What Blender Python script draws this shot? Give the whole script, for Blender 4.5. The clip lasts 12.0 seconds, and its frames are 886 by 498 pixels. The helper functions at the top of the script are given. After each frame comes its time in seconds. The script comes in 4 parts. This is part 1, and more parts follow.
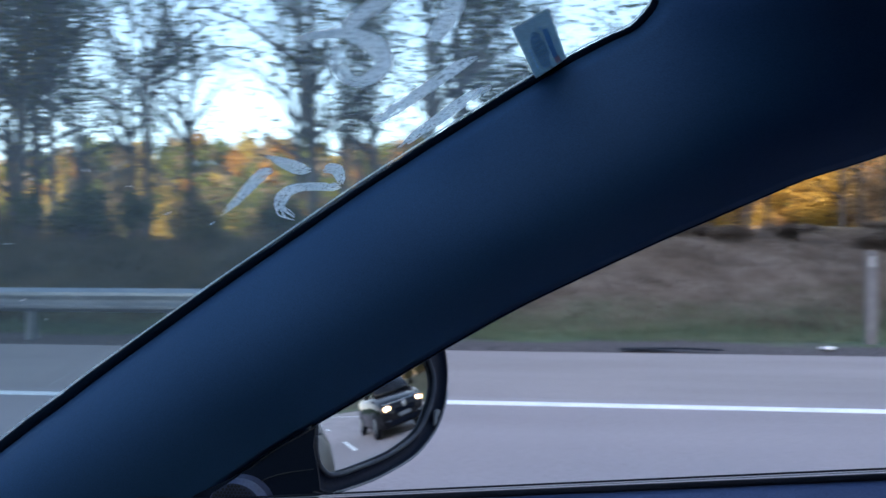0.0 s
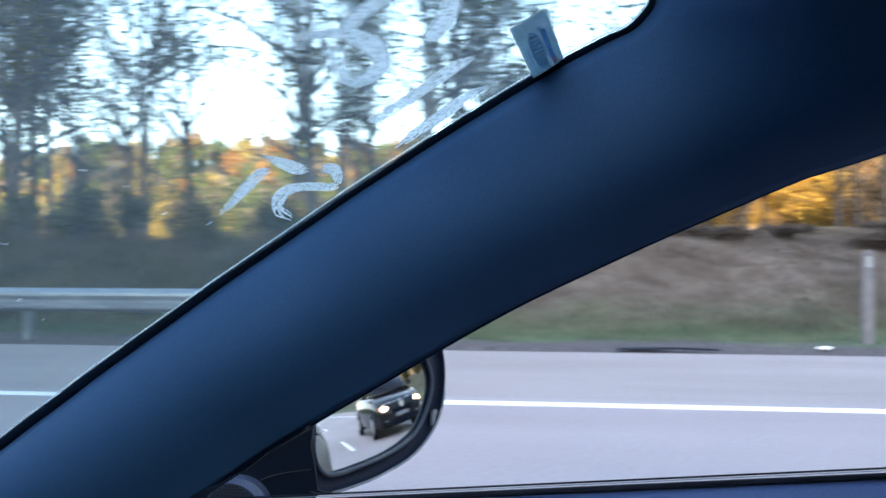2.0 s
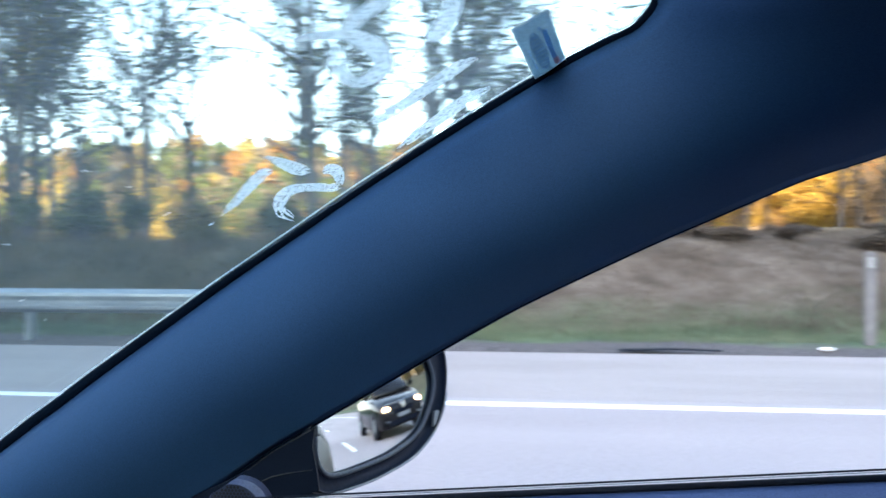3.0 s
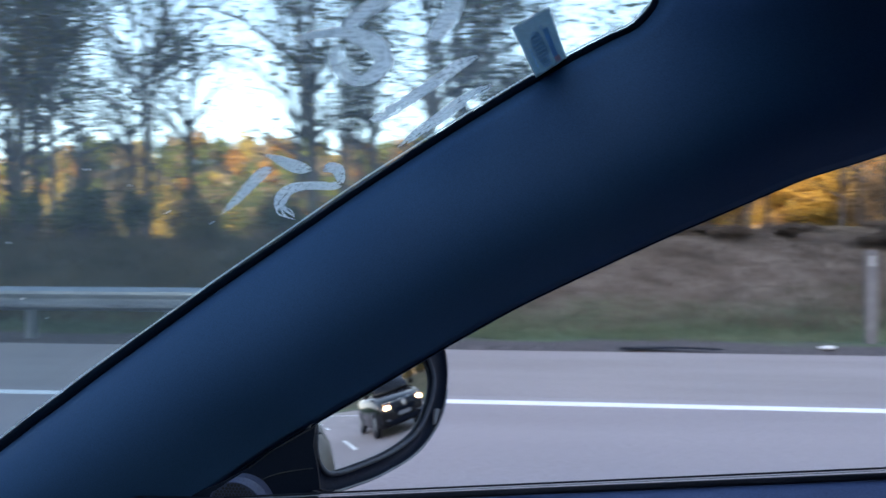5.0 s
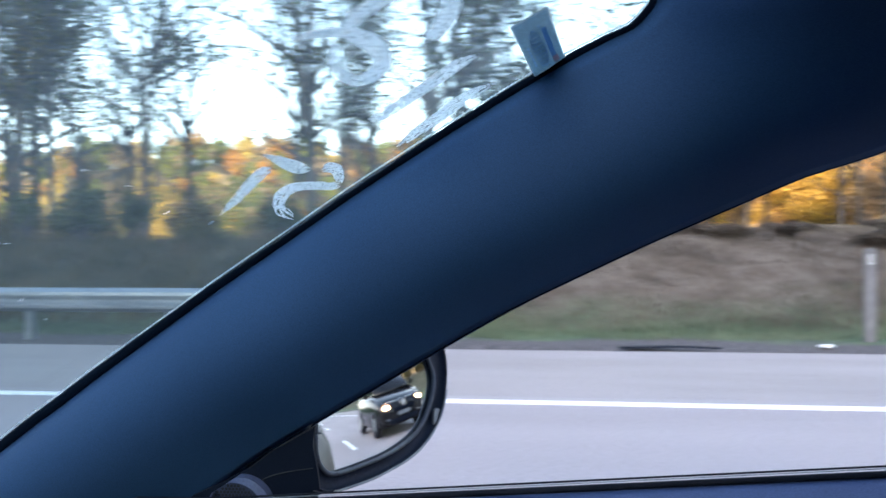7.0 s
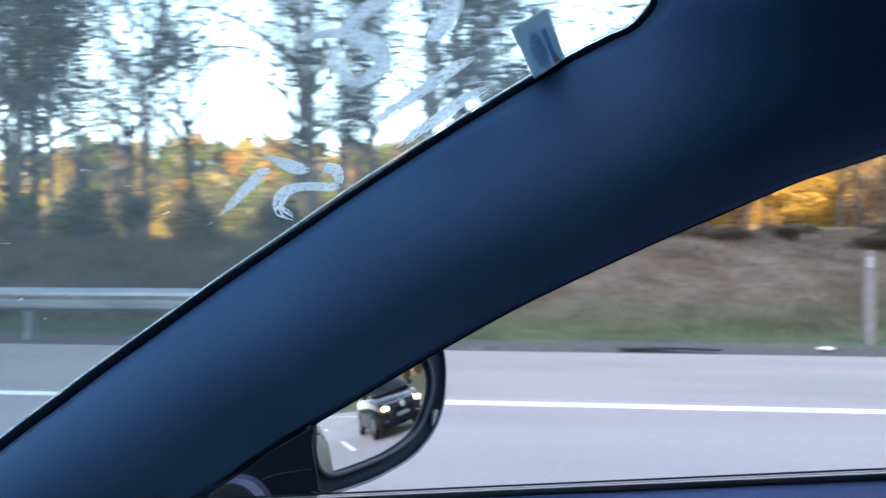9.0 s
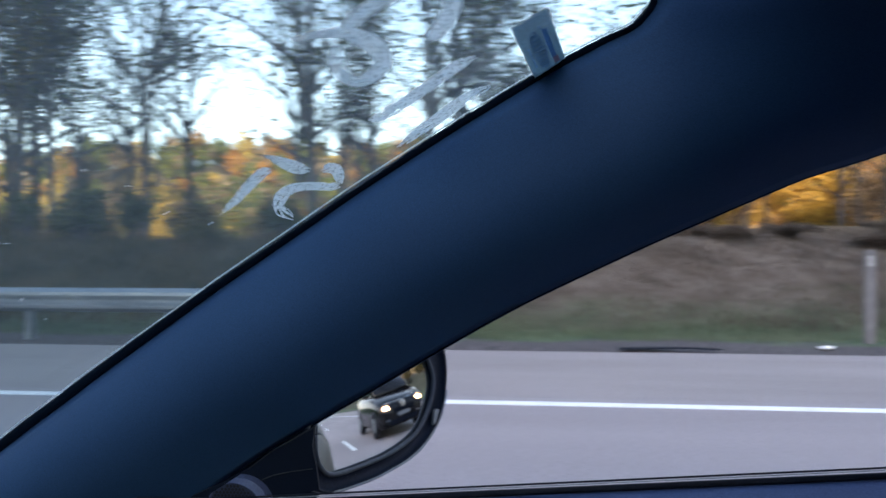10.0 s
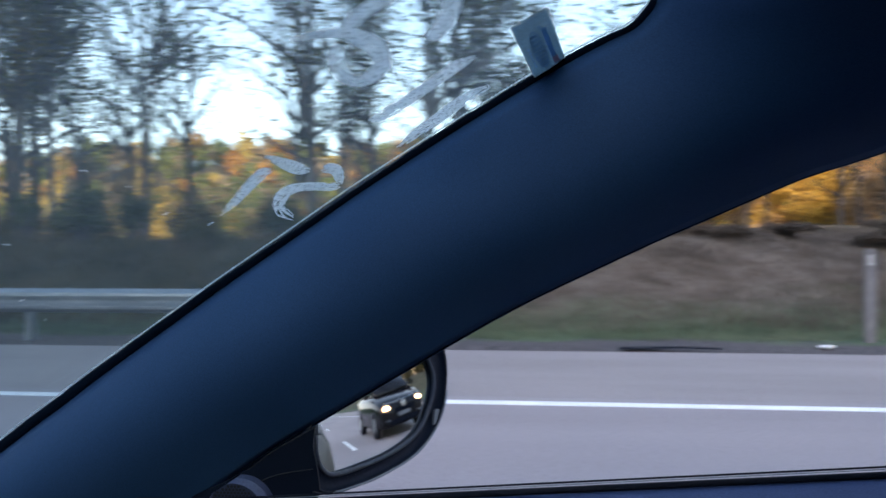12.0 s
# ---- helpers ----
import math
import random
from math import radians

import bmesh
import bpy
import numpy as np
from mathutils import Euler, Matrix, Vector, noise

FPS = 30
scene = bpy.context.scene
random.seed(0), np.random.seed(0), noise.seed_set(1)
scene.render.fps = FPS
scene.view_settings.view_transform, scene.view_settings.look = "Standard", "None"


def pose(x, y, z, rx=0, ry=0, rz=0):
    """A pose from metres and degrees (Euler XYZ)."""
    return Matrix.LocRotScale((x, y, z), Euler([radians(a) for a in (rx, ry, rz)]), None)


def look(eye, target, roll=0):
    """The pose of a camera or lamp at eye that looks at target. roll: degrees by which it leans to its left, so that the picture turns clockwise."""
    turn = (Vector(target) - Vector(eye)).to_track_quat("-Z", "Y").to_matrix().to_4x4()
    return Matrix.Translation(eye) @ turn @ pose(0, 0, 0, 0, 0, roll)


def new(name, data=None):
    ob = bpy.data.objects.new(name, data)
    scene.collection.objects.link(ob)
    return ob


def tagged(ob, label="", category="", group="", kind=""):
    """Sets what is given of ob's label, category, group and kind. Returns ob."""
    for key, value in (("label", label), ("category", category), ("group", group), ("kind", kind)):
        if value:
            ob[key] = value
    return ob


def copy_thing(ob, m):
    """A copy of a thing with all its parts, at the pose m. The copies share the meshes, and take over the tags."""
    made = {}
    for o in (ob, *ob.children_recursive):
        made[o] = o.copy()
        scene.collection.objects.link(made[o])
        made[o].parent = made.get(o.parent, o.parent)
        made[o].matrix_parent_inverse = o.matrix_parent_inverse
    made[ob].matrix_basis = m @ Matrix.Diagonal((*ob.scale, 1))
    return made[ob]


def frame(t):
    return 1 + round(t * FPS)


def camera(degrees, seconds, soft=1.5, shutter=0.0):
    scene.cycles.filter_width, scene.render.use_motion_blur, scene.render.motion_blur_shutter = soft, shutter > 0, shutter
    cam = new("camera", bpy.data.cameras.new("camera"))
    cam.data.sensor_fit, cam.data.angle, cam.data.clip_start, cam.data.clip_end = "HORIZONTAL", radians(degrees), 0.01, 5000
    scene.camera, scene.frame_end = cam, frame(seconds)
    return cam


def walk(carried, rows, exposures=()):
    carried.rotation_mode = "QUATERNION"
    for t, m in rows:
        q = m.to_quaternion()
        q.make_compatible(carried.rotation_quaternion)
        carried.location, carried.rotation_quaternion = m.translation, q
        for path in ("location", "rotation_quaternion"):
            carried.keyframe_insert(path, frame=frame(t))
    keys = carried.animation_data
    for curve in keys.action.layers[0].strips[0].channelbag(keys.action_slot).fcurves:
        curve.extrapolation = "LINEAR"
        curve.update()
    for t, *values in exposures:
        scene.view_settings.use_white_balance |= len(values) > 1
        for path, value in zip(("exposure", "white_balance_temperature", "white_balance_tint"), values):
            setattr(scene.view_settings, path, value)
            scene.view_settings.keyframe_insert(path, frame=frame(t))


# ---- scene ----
# The place: a highway seen from the dashboard of a car that stands in its middle lane.
# x runs backwards along the road, y out to the roadside, z up.
cam = camera(62.0, 12.0, soft=1.5)
# focus on the cabin; the stretched aperture stands in for the roadside's motion blur
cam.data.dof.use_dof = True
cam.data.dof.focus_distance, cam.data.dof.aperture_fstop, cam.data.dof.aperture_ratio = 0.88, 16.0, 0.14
EYE = (0.0, 0.0, 1.25)
YAW, PITCH = 5.7, -0.53
# Small sway of the held camera: seconds, then degrees of yaw, pitch and roll.
SWAY = [
    (0.0, 0.000, 0.000, -0.000), (0.5, 0.021, 0.037, 0.064), (1.0, -0.004, 0.112, -0.028), (1.5, -0.060, 0.043, -0.029), (2.0, -0.190, 0.004, -0.007),
    (2.5, -0.083, 0.011, 0.041), (3.0, -0.060, 0.062, -0.022), (5.0, -0.001, -0.064, -0.038), (5.5, -0.079, 0.007, -0.015), (6.0, -0.137, -0.010, -0.053),
    (6.5, -0.095, -0.071, 0.053), (7.0, -0.076, -0.085, 0.136), (9.0, -0.110, 0.002, -0.051), (9.5, -0.148, -0.024, -0.105), (10.0, -0.079, -0.028, 0.022),
    (10.5, -0.091, 0.002, -0.106), (11.0, -0.068, -0.008, 0.003), (11.5, -0.109, -0.035, 0.046), (12.0, -0.073, -0.030, 0.143),
]
# seconds, stops, white balance and tint, as the camera's automatic control drifts
EXPOSURES = [
    (0.0, 2.33, 5950, 16), (0.5, 2.50, 5950, 16), (1.0, 2.70, 6000, 16), (1.5, 2.90, 6050, 15), (2.0, 3.13, 6250, 12), (2.5, 3.42, 6400, 11), (3.0, 3.52, 6500, 10),
    (5.0, 2.48, 6150, 16), (5.5, 2.72, 6250, 16), (6.0, 3.14, 6400, 15), (6.5, 3.35, 6500, 14), (7.0, 3.18, 6500, 14),
    (9.0, 3.20, 6550, 14), (9.5, 2.93, 6550, 16), (10.0, 2.47, 6500, 17), (10.5, 1.92, 6350, 18), (11.0, 1.68, 6000, 17), (11.5, 1.92, 6000, 16), (12.0, 2.36, 6350, 17),
]
walk(cam, [(t, pose(*EYE, 90 + PITCH + b, c, YAW + a)) for t, a, b, c in SWAY], EXPOSURES)

# ---- light: low sun behind the ridge on the far side of the road, clear sky ----
SUN_EL = 14.0
world = bpy.data.worlds.new("sky")
scene.world = world
world.use_nodes = True
wn = world.node_tree.nodes
sky = wn.new("ShaderNodeTexSky")
sky.sky_type = "NISHITA"
sky.sun_disc = False
sky.sun_elevation = radians(SUN_EL)
sky.sun_rotation = radians(180)
sky.air_density, sky.dust_density, sky.ozone_density = 1.0, 1.6, 1.0
wn["Background"].inputs["Strength"].default_value = 0.15
# thin haze pales the sky towards the horizon
wpos = wn.new("ShaderNodeTexCoord")
wsep = wn.new("ShaderNodeSeparateXYZ")
haze = wn.new("ShaderNodeMapRange")
for key, val in zip(("From Min", "From Max", "To Min", "To Max"), (0.05, 0.75, 0.62, 0.1)):
    haze.inputs[key].default_value = val
grey = wn.new("ShaderNodeRGBToBW")
pale = wn.new("ShaderNodeMix")
pale.data_type = "RGBA"
link = world.node_tree.links.new
link(wpos.outputs["Generated"], wsep.inputs["Vector"])
link(wsep.outputs["Z"], haze.inputs["Value"])
link(sky.outputs["Color"], grey.inputs["Color"])
link(haze.outputs["Result"], pale.inputs["Factor"])
link(sky.outputs["Color"], pale.inputs["A"])
link(grey.outputs["Val"], pale.inputs["B"])
link(pale.outputs["Result"], wn["Background"].inputs["Color"])
sun = new("sun", bpy.data.lights.new("sun", "SUN"))
sun.data.energy, sun.data.angle, sun.data.color = 3.2, radians(0.5), (1.0, 0.78, 0.5)
sun.matrix_world = look((0, -math.cos(radians(SUN_EL)) * 100, math.sin(radians(SUN_EL)) * 100), (12, 0, 0))


# ---- materials ----
def material(name, colors, rough=0.7, scale=4.0, fine=60.0, bump=0.1, metal=0.0, stretch=(1, 1, 1), translucent=0.0, island=0.0, spec=0.4, coat=0.0, seed=0.0):
    """A worn surface: colours mixed by coarse noise, darkened and lightened by fine noise, with relief."""
    m = bpy.data.materials.new(name)
    m.use_nodes = True
    nt = m.node_tree
    n, link = nt.nodes, nt.links.new
    p = n["Principled BSDF"]
    geo = n.new("ShaderNodeNewGeometry")
    vec = n.new("ShaderNodeMapping")
    vec.inputs["Scale"].default_value = stretch
    vec.inputs["Location"].default_value = (seed, seed * 0.7, 0)
    link(geo.outputs["Position"], vec.inputs["Vector"])
    coarse = n.new("ShaderNodeTexNoise")
    coarse.inputs["Scale"].default_value, coarse.inputs["Detail"].default_value = scale, 5
    link(vec.outputs["Vector"], coarse.inputs["Vector"])
    ramp = n.new("ShaderNodeValToRGB")
    e = ramp.color_ramp.elements
    while len(e) < len(colors):
        e.new(0.5)
    for i, c in enumerate(colors):
        e[i].position = 0.32 + 0.36 * i / max(1, len(colors) - 1)
        e[i].color = (*c, 1)
    link(coarse.outputs["Fac"], ramp.inputs["Fac"])
    grain = n.new("ShaderNodeTexNoise")
    grain.inputs["Scale"].default_value, grain.inputs["Detail"].default_value = fine, 3
    link(vec.outputs["Vector"], grain.inputs["Vector"])
    tone = n.new("ShaderNodeMapRange")
    tone.inputs["From Min"].default_value, tone.inputs["From Max"].default_value = 0.25, 0.75
    tone.inputs["To Min"].default_value, tone.inputs["To Max"].default_value = 0.75, 1.25
    link(grain.outputs["Fac"], tone.inputs["Value"])
    mul = n.new("ShaderNodeVectorMath")
    mul.operation = "SCALE"
    link(ramp.outputs["Color"], mul.inputs[0])
    if island:
        var = n.new("ShaderNodeMapRange")
        var.inputs["To Min"].default_value, var.inputs["To Max"].default_value = 1 - island, 1 + island
        link(geo.outputs["Random Per Island"], var.inputs["Value"])
        both = n.new("ShaderNodeMath")
        both.operation = "MULTIPLY"
        link(tone.outputs["Result"], both.inputs[0])
        link(var.outputs["Result"], both.inputs[1])
        link(both.outputs["Value"], mul.inputs["Scale"])
    else:
        link(tone.outputs["Result"], mul.inputs["Scale"])
    link(mul.outputs["Vector"], p.inputs["Base Color"])
    rr = n.new("ShaderNodeMapRange")
    rr.inputs["To Min"].default_value, rr.inputs["To Max"].default_value = max(0.02, rough - 0.1), min(1, rough + 0.1)
    link(coarse.outputs["Fac"], rr.inputs["Value"])
    link(rr.outputs["Result"], p.inputs["Roughness"])
    p.inputs["Metallic"].default_value = metal
    p.inputs["Specular IOR Level"].default_value = spec
    p.inputs["Coat Weight"].default_value = coat
    if bump:
        b = n.new("ShaderNodeBump")
        b.inputs["Strength"].default_value, b.inputs["Distance"].default_value = bump, 0.6 / fine
        link(grain.outputs["Fac"], b.inputs["Height"])
        link(b.outputs["Normal"], p.inputs["Normal"])
    if translucent:
        t = n.new("ShaderNodeBsdfTranslucent")
        link(mul.outputs["Vector"], t.inputs["Color"])
        mix = n.new("ShaderNodeMixShader")
        mix.inputs["Fac"].default_value = translucent
        link(p.outputs["BSDF"], mix.inputs[1])
        link(t.outputs["BSDF"], mix.inputs[2])
        link(mix.outputs["Shader"], n["Material Output"].inputs["Surface"])
    return m


def glass_material(name, tint, dust, gloss=0.05):
    """A thin pane: clear, with a faint mirror sheen and a film of dust, thickened upwards as glare."""
    m = bpy.data.materials.new(name)
    m.use_nodes = True
    nt = m.node_tree
    n, link = nt.nodes, nt.links.new
    n.remove(n["Principled BSDF"])
    clear = n.new("ShaderNodeBsdfTransparent")
    clear.inputs["Color"].default_value = (*tint, 1)
    shine = n.new("ShaderNodeBsdfGlossy")
    shine.inputs["Roughness"].default_value = 0.02
    a = n.new("ShaderNodeMixShader")
    a.inputs["Fac"].default_value = gloss
    link(clear.outputs["BSDF"], a.inputs[1])
    link(shine.outputs["BSDF"], a.inputs[2])
    film = n.new("ShaderNodeBsdfTranslucent")
    film.inputs["Color"].default_value = (0.52, 0.7, 0.8, 1)
    geo = n.new("ShaderNodeNewGeometry")
    spots = n.new("ShaderNodeTexNoise")
    spots.inputs["Scale"].default_value, spots.inputs["Detail"].default_value = 9, 6
    link(geo.outputs["Position"], spots.inputs["Vector"])
    amount = n.new("ShaderNodeMapRange")
    amount.inputs["From Min"].default_value, amount.inputs["From Max"].default_value = 0.3, 0.7
    amount.inputs["To Min"].default_value, amount.inputs["To Max"].default_value = dust * 0.8, dust * 1.2
    link(spots.outputs["Fac"], amount.inputs["Value"])
    # sky glare on the upper glass, painted as extra film
    split = n.new("ShaderNodeSeparateXYZ")
    link(geo.outputs["Position"], split.inputs["Vector"])
    rise = n.new("ShaderNodeMapRange")
    for key, val in zip(("From Min", "From Max", "To Min", "To Max"), (1.15, 1.38, 0.6, 1.3)):
        rise.inputs[key].default_value = val
    link(split.outputs["Z"], rise.inputs["Value"])
    layer = n.new("ShaderNodeMath")
    layer.operation = "MULTIPLY"
    link(amount.outputs["Result"], layer.inputs[0])
    link(rise.outputs["Result"], layer.inputs[1])
    b = n.new("ShaderNodeMixShader")
    link(layer.outputs["Value"], b.inputs["Fac"])
    link(a.outputs["Shader"], b.inputs[1])
    link(film.outputs["BSDF"], b.inputs[2])
    link(b.outputs["Shader"], n["Material Output"].inputs["Surface"])
    return m


def chalk_material():
    """Dried window paint: streaky, half see-through."""
    m = bpy.data.materials.new("window_paint")
    m.use_nodes = True
    nt = m.node_tree
    n, link = nt.nodes, nt.links.new
    p = n["Principled BSDF"]
    p.inputs["Base Color"].default_value = (0.8, 0.83, 0.85, 1)
    p.inputs["Roughness"].default_value = 0.95
    thin = n.new("ShaderNodeBsdfTranslucent")
    thin.inputs["Color"].default_value = (0.9, 0.92, 0.92, 1)
    body = n.new("ShaderNodeMixShader")
    body.inputs["Fac"].default_value = 0.75
    link(p.outputs["BSDF"], body.inputs[1])
    link(thin.outputs["BSDF"], body.inputs[2])
    geo = n.new("ShaderNodeNewGeometry")
    streak = n.new("ShaderNodeTexNoise")
    streak.inputs["Scale"].default_value, streak.inputs["Detail"].default_value = 320, 3
    link(geo.outputs["Position"], streak.inputs["Vector"])
    cover = n.new("ShaderNodeMapRange")
    cover.inputs["From Min"].default_value, cover.inputs["From Max"].default_value = 0.40, 0.46
    cover.inputs["To Min"].default_value, cover.inputs["To Max"].default_value = 0.28, 0.84
    link(streak.outputs["Fac"], cover.inputs["Value"])
    clear = n.new("ShaderNodeBsdfTransparent")
    mix = n.new("ShaderNodeMixShader")
    link(cover.outputs["Result"], mix.inputs["Fac"])
    link(clear.outputs["BSDF"], mix.inputs[1])
    link(body.outputs["Shader"], mix.inputs[2])
    link(mix.outputs["Shader"], n["Material Output"].inputs["Surface"])
    return m


def glow_material(name, color, strength):
    m = bpy.data.materials.new(name)
    m.use_nodes = True
    p = m.node_tree.nodes["Principled BSDF"]
    p.inputs["Base Color"].default_value = (*color, 1)
    p.inputs["Emission Color"].default_value = (*color, 1)
    p.inputs["Emission Strength"].default_value = strength
    return m


def ground_material():
    """Roadside: gravel at the asphalt, a green verge, dry grass on the bank, leaf litter in the wood."""
    m = bpy.data.materials.new("roadside_ground")
    m.use_nodes = True
    nt = m.node_tree
    n, link = nt.nodes, nt.links.new
    p = n["Principled BSDF"]
    p.inputs["Roughness"].default_value = 0.95
    p.inputs["Specular IOR Level"].default_value = 0.15
    geo = n.new("ShaderNodeNewGeometry")
    sep = n.new("ShaderNodeSeparateXYZ")
    link(geo.outputs["Position"], sep.inputs["Vector"])

    def tex(scale, detail=5):
        t = n.new("ShaderNodeTexNoise")
        t.inputs["Scale"].default_value, t.inputs["Detail"].default_value = scale, detail
        link(geo.outputs["Position"], t.inputs["Vector"])
        return t.outputs["Fac"]

    def mapped(v, lo, hi, a=0.0, b=1.0):
        r = n.new("ShaderNodeMapRange")
        for key, val in zip(("From Min", "From Max", "To Min", "To Max"), (lo, hi, a, b)):
            r.inputs[key].default_value = val
        link(v, r.inputs["Value"])
        return r.outputs["Result"]

    def blend(f, a, b):
        x = n.new("ShaderNodeMix")
        x.data_type = "RGBA"
        link(f, x.inputs["Factor"])
        for s, v in ((x.inputs["A"], a), (x.inputs["B"], b)):
            if isinstance(v, tuple):
                s.default_value = (*v, 1)
            else:
                link(v, s)
        return x.outputs["Result"]

    wob = n.new("ShaderNodeMath")
    wob.operation = "ADD"
    link(sep.outputs["Y"], wob.inputs[0])
    link(mapped(tex(0.8), 0.3, 0.7, -0.35, 0.35), wob.inputs[1])
    y = wob.outputs["Value"]
    patch, fine = tex(1.6), tex(30, 3)
    gravel = blend(mapped(fine, 0.35, 0.65), (0.05, 0.045, 0.048), (0.12, 0.108, 0.108))
    green = blend(mapped(patch, 0.35, 0.65), (0.05, 0.08, 0.042), (0.095, 0.125, 0.068))
    dry = blend(mapped(patch, 0.35, 0.65), (0.072, 0.056, 0.044), (0.155, 0.125, 0.1))
    litter = blend(mapped(patch, 0.35, 0.65), (0.07, 0.05, 0.03), (0.14, 0.10, 0.05))
    weeds = blend(mapped(patch, 0.35, 0.65), (0.04, 0.042, 0.025), (0.088, 0.08, 0.05))
    slope = blend(mapped(sep.outputs["X"], -3.5, 0.5), weeds, dry)
    slope = blend(mapped(sep.outputs["X"], 9.0, 14.0), slope, weeds)
    c = blend(mapped(y, 9.25, 9.65), gravel, green)
    c = blend(mapped(y, 10.3, 12.2), c, slope)
    c = blend(mapped(y, 15.5, 18.5), c, litter)
    c = blend(mapped(y, -13.6, -14.4), c, green)
    tone = n.new("ShaderNodeVectorMath")
    tone.operation = "SCALE"
    link(c, tone.inputs[0])
    link(mapped(fine, 0.25, 0.75, 0.8, 1.2), tone.inputs["Scale"])
    link(tone.outputs["Vector"], p.inputs["Base Color"])
    b = n.new("ShaderNodeBump")
    b.inputs["Strength"].default_value, b.inputs["Distance"].default_value = 0.3, 0.03
    link(fine, b.inputs["Height"])
    link(b.outputs["Normal"], p.inputs["Normal"])
    return m


def mirror_material():
    m = bpy.data.materials.new("mirror_silver")
    m.use_nodes = True
    p = m.node_tree.nodes["Principled BSDF"]
    p.inputs["Base Color"].default_value = (0.8, 0.82, 0.8, 1)
    p.inputs["Metallic"].default_value = 1
    p.inputs["Roughness"].default_value = 0.015
    return m


TRIM = material("dark_trim_fabric", [(0.021, 0.0555, 0.128), (0.026, 0.066, 0.15)], 0.68, 3, 900, 0.25, spec=0.15)
# near-black that paints shade along the pillar cover's edges
EDGE_SHADE = material("edge_shade_black", [(0.0015, 0.004, 0.010), (0.002, 0.0055, 0.013)], 0.9, 8, 300, 0.1, spec=0.03)
PLASTIC = material("black_plastic", [(0.003, 0.0055, 0.013), (0.005, 0.008, 0.018)], 0.6, 6, 500, 0.15, spec=0.1)
GLOSS = material("gloss_black_plastic", [(0.003, 0.005, 0.012), (0.005, 0.007, 0.016)], 0.3, 5, 200, 0.03, spec=0.15)
BEZEL = material("black_mirror_bezel", [(0.006, 0.009, 0.02), (0.01, 0.014, 0.028)], 0.5, 5, 300, 0.05, spec=0.08)
GREY_PLASTIC = material("grey_plastic", [(0.16, 0.17, 0.19), (0.21, 0.22, 0.24)], 0.5, 10, 400, 0.15)
POD = material("blue_grey_plastic", [(0.06, 0.075, 0.14), (0.08, 0.095, 0.17)], 0.5, 10, 400, 0.15)
GRILLE = material("dark_grille_plastic", [(0.02, 0.026, 0.055), (0.028, 0.035, 0.07)], 0.5, 10, 400, 0.1)
MIRROR_LIP = material("mirror_lip_plastic", [(0.07, 0.078, 0.1), (0.09, 0.1, 0.125)], 0.6, 20, 300, 0.1, spec=0.2)
SEAM = material("worn_seam", [(0.03, 0.032, 0.036), (0.05, 0.048, 0.048)], 0.7, 60, 500, 0.1, spec=0.1)
SILL = material("grey_door_sill", [(0.05, 0.075, 0.17), (0.062, 0.092, 0.2)], 0.75, 6, 500, 0.2, spec=0.2)
RUBBER = material("rubber", [(0.005, 0.006, 0.012), (0.008, 0.01, 0.018)], 0.7, 20, 300, 0.1, spec=0.15)
CHROME = material("chrome", [(0.6, 0.6, 0.62), (0.7, 0.7, 0.72)], 0.18, 10, 200, 0.02, metal=1.0)
PAINT = material("dark_grey_car_paint", [(0.02, 0.023, 0.028), (0.03, 0.033, 0.038)], 0.55, 3, 400, 0.02, spec=0.12)
BLACK_PAINT = material("black_car_paint", [(0.008, 0.008, 0.01), (0.014, 0.014, 0.017)], 0.14, 3, 400, 0.02, coat=0.1, spec=0.25)
MIRROR = mirror_material()
WINDSHIELD = glass_material("windshield_glass", (0.436, 0.545, 0.565), 0.055, 0.02)
# unseen rear panes; tint added to cut the light on the pillar cover
DIMMING_GLASS = glass_material("dimming_rear_glass", (0.34, 0.37, 0.38), 0.002, 0.03)
SIDE_GLASS = glass_material("side_glass", (0.98, 0.985, 0.985), 0.0015, 0.003)
DARK_GLASS = material("dark_glass", [(0.01, 0.012, 0.014), (0.015, 0.018, 0.02)], 0.06, 3, 100, 0.0, spec=0.6)
# the sky's reflection on the windscreen is put into this blue-grey
SKY_COLOUR_SCREEN = material("screen_with_sky_colour", [(0.07, 0.095, 0.125), (0.09, 0.12, 0.155)], 0.08, 3, 100, 0.0, spec=0.7)
FRIT = material("black_glass_print", [(0.006, 0.006, 0.007), (0.01, 0.01, 0.011)], 0.4, 8, 300, 0.02)
CHALK = chalk_material()
STICKER = material("sticker_film", [(0.44, 0.55, 0.61), (0.5, 0.61, 0.67)], 0.5, 30, 400, 0.03, translucent=0.6)
STICKER_INK = material("sticker_dark_blue_ink", [(0.42, 0.56, 0.7), (0.47, 0.61, 0.75)], 0.5, 60, 600, 0.02, translucent=0.9)
STICKER_BLUE = material("sticker_blue_ink", [(0.5, 0.68, 0.88), (0.55, 0.72, 0.92)], 0.5, 60, 600, 0.02, translucent=0.9)
STICKER_RED = material("sticker_red_ink", [(0.85, 0.55, 0.6), (0.9, 0.6, 0.64)], 0.5, 60, 600, 0.02, translucent=0.9)
ASPHALT = material("worn_asphalt_lane", [(0.236, 0.206, 0.213), (0.3, 0.264, 0.272)], 0.85, 0.5, 90, 0.35, stretch=(0.25, 1.6, 1))
SHOULDER = material("worn_asphalt_shoulder", [(0.225, 0.198, 0.197), (0.295, 0.258, 0.253)], 0.88, 0.7, 70, 0.4, stretch=(0.3, 1.5, 1), seed=3)
LINE_PAINT = material("white_road_paint", [(0.72, 0.72, 0.72), (0.82, 0.82, 0.82)], 0.7, 3, 60, 0.25)
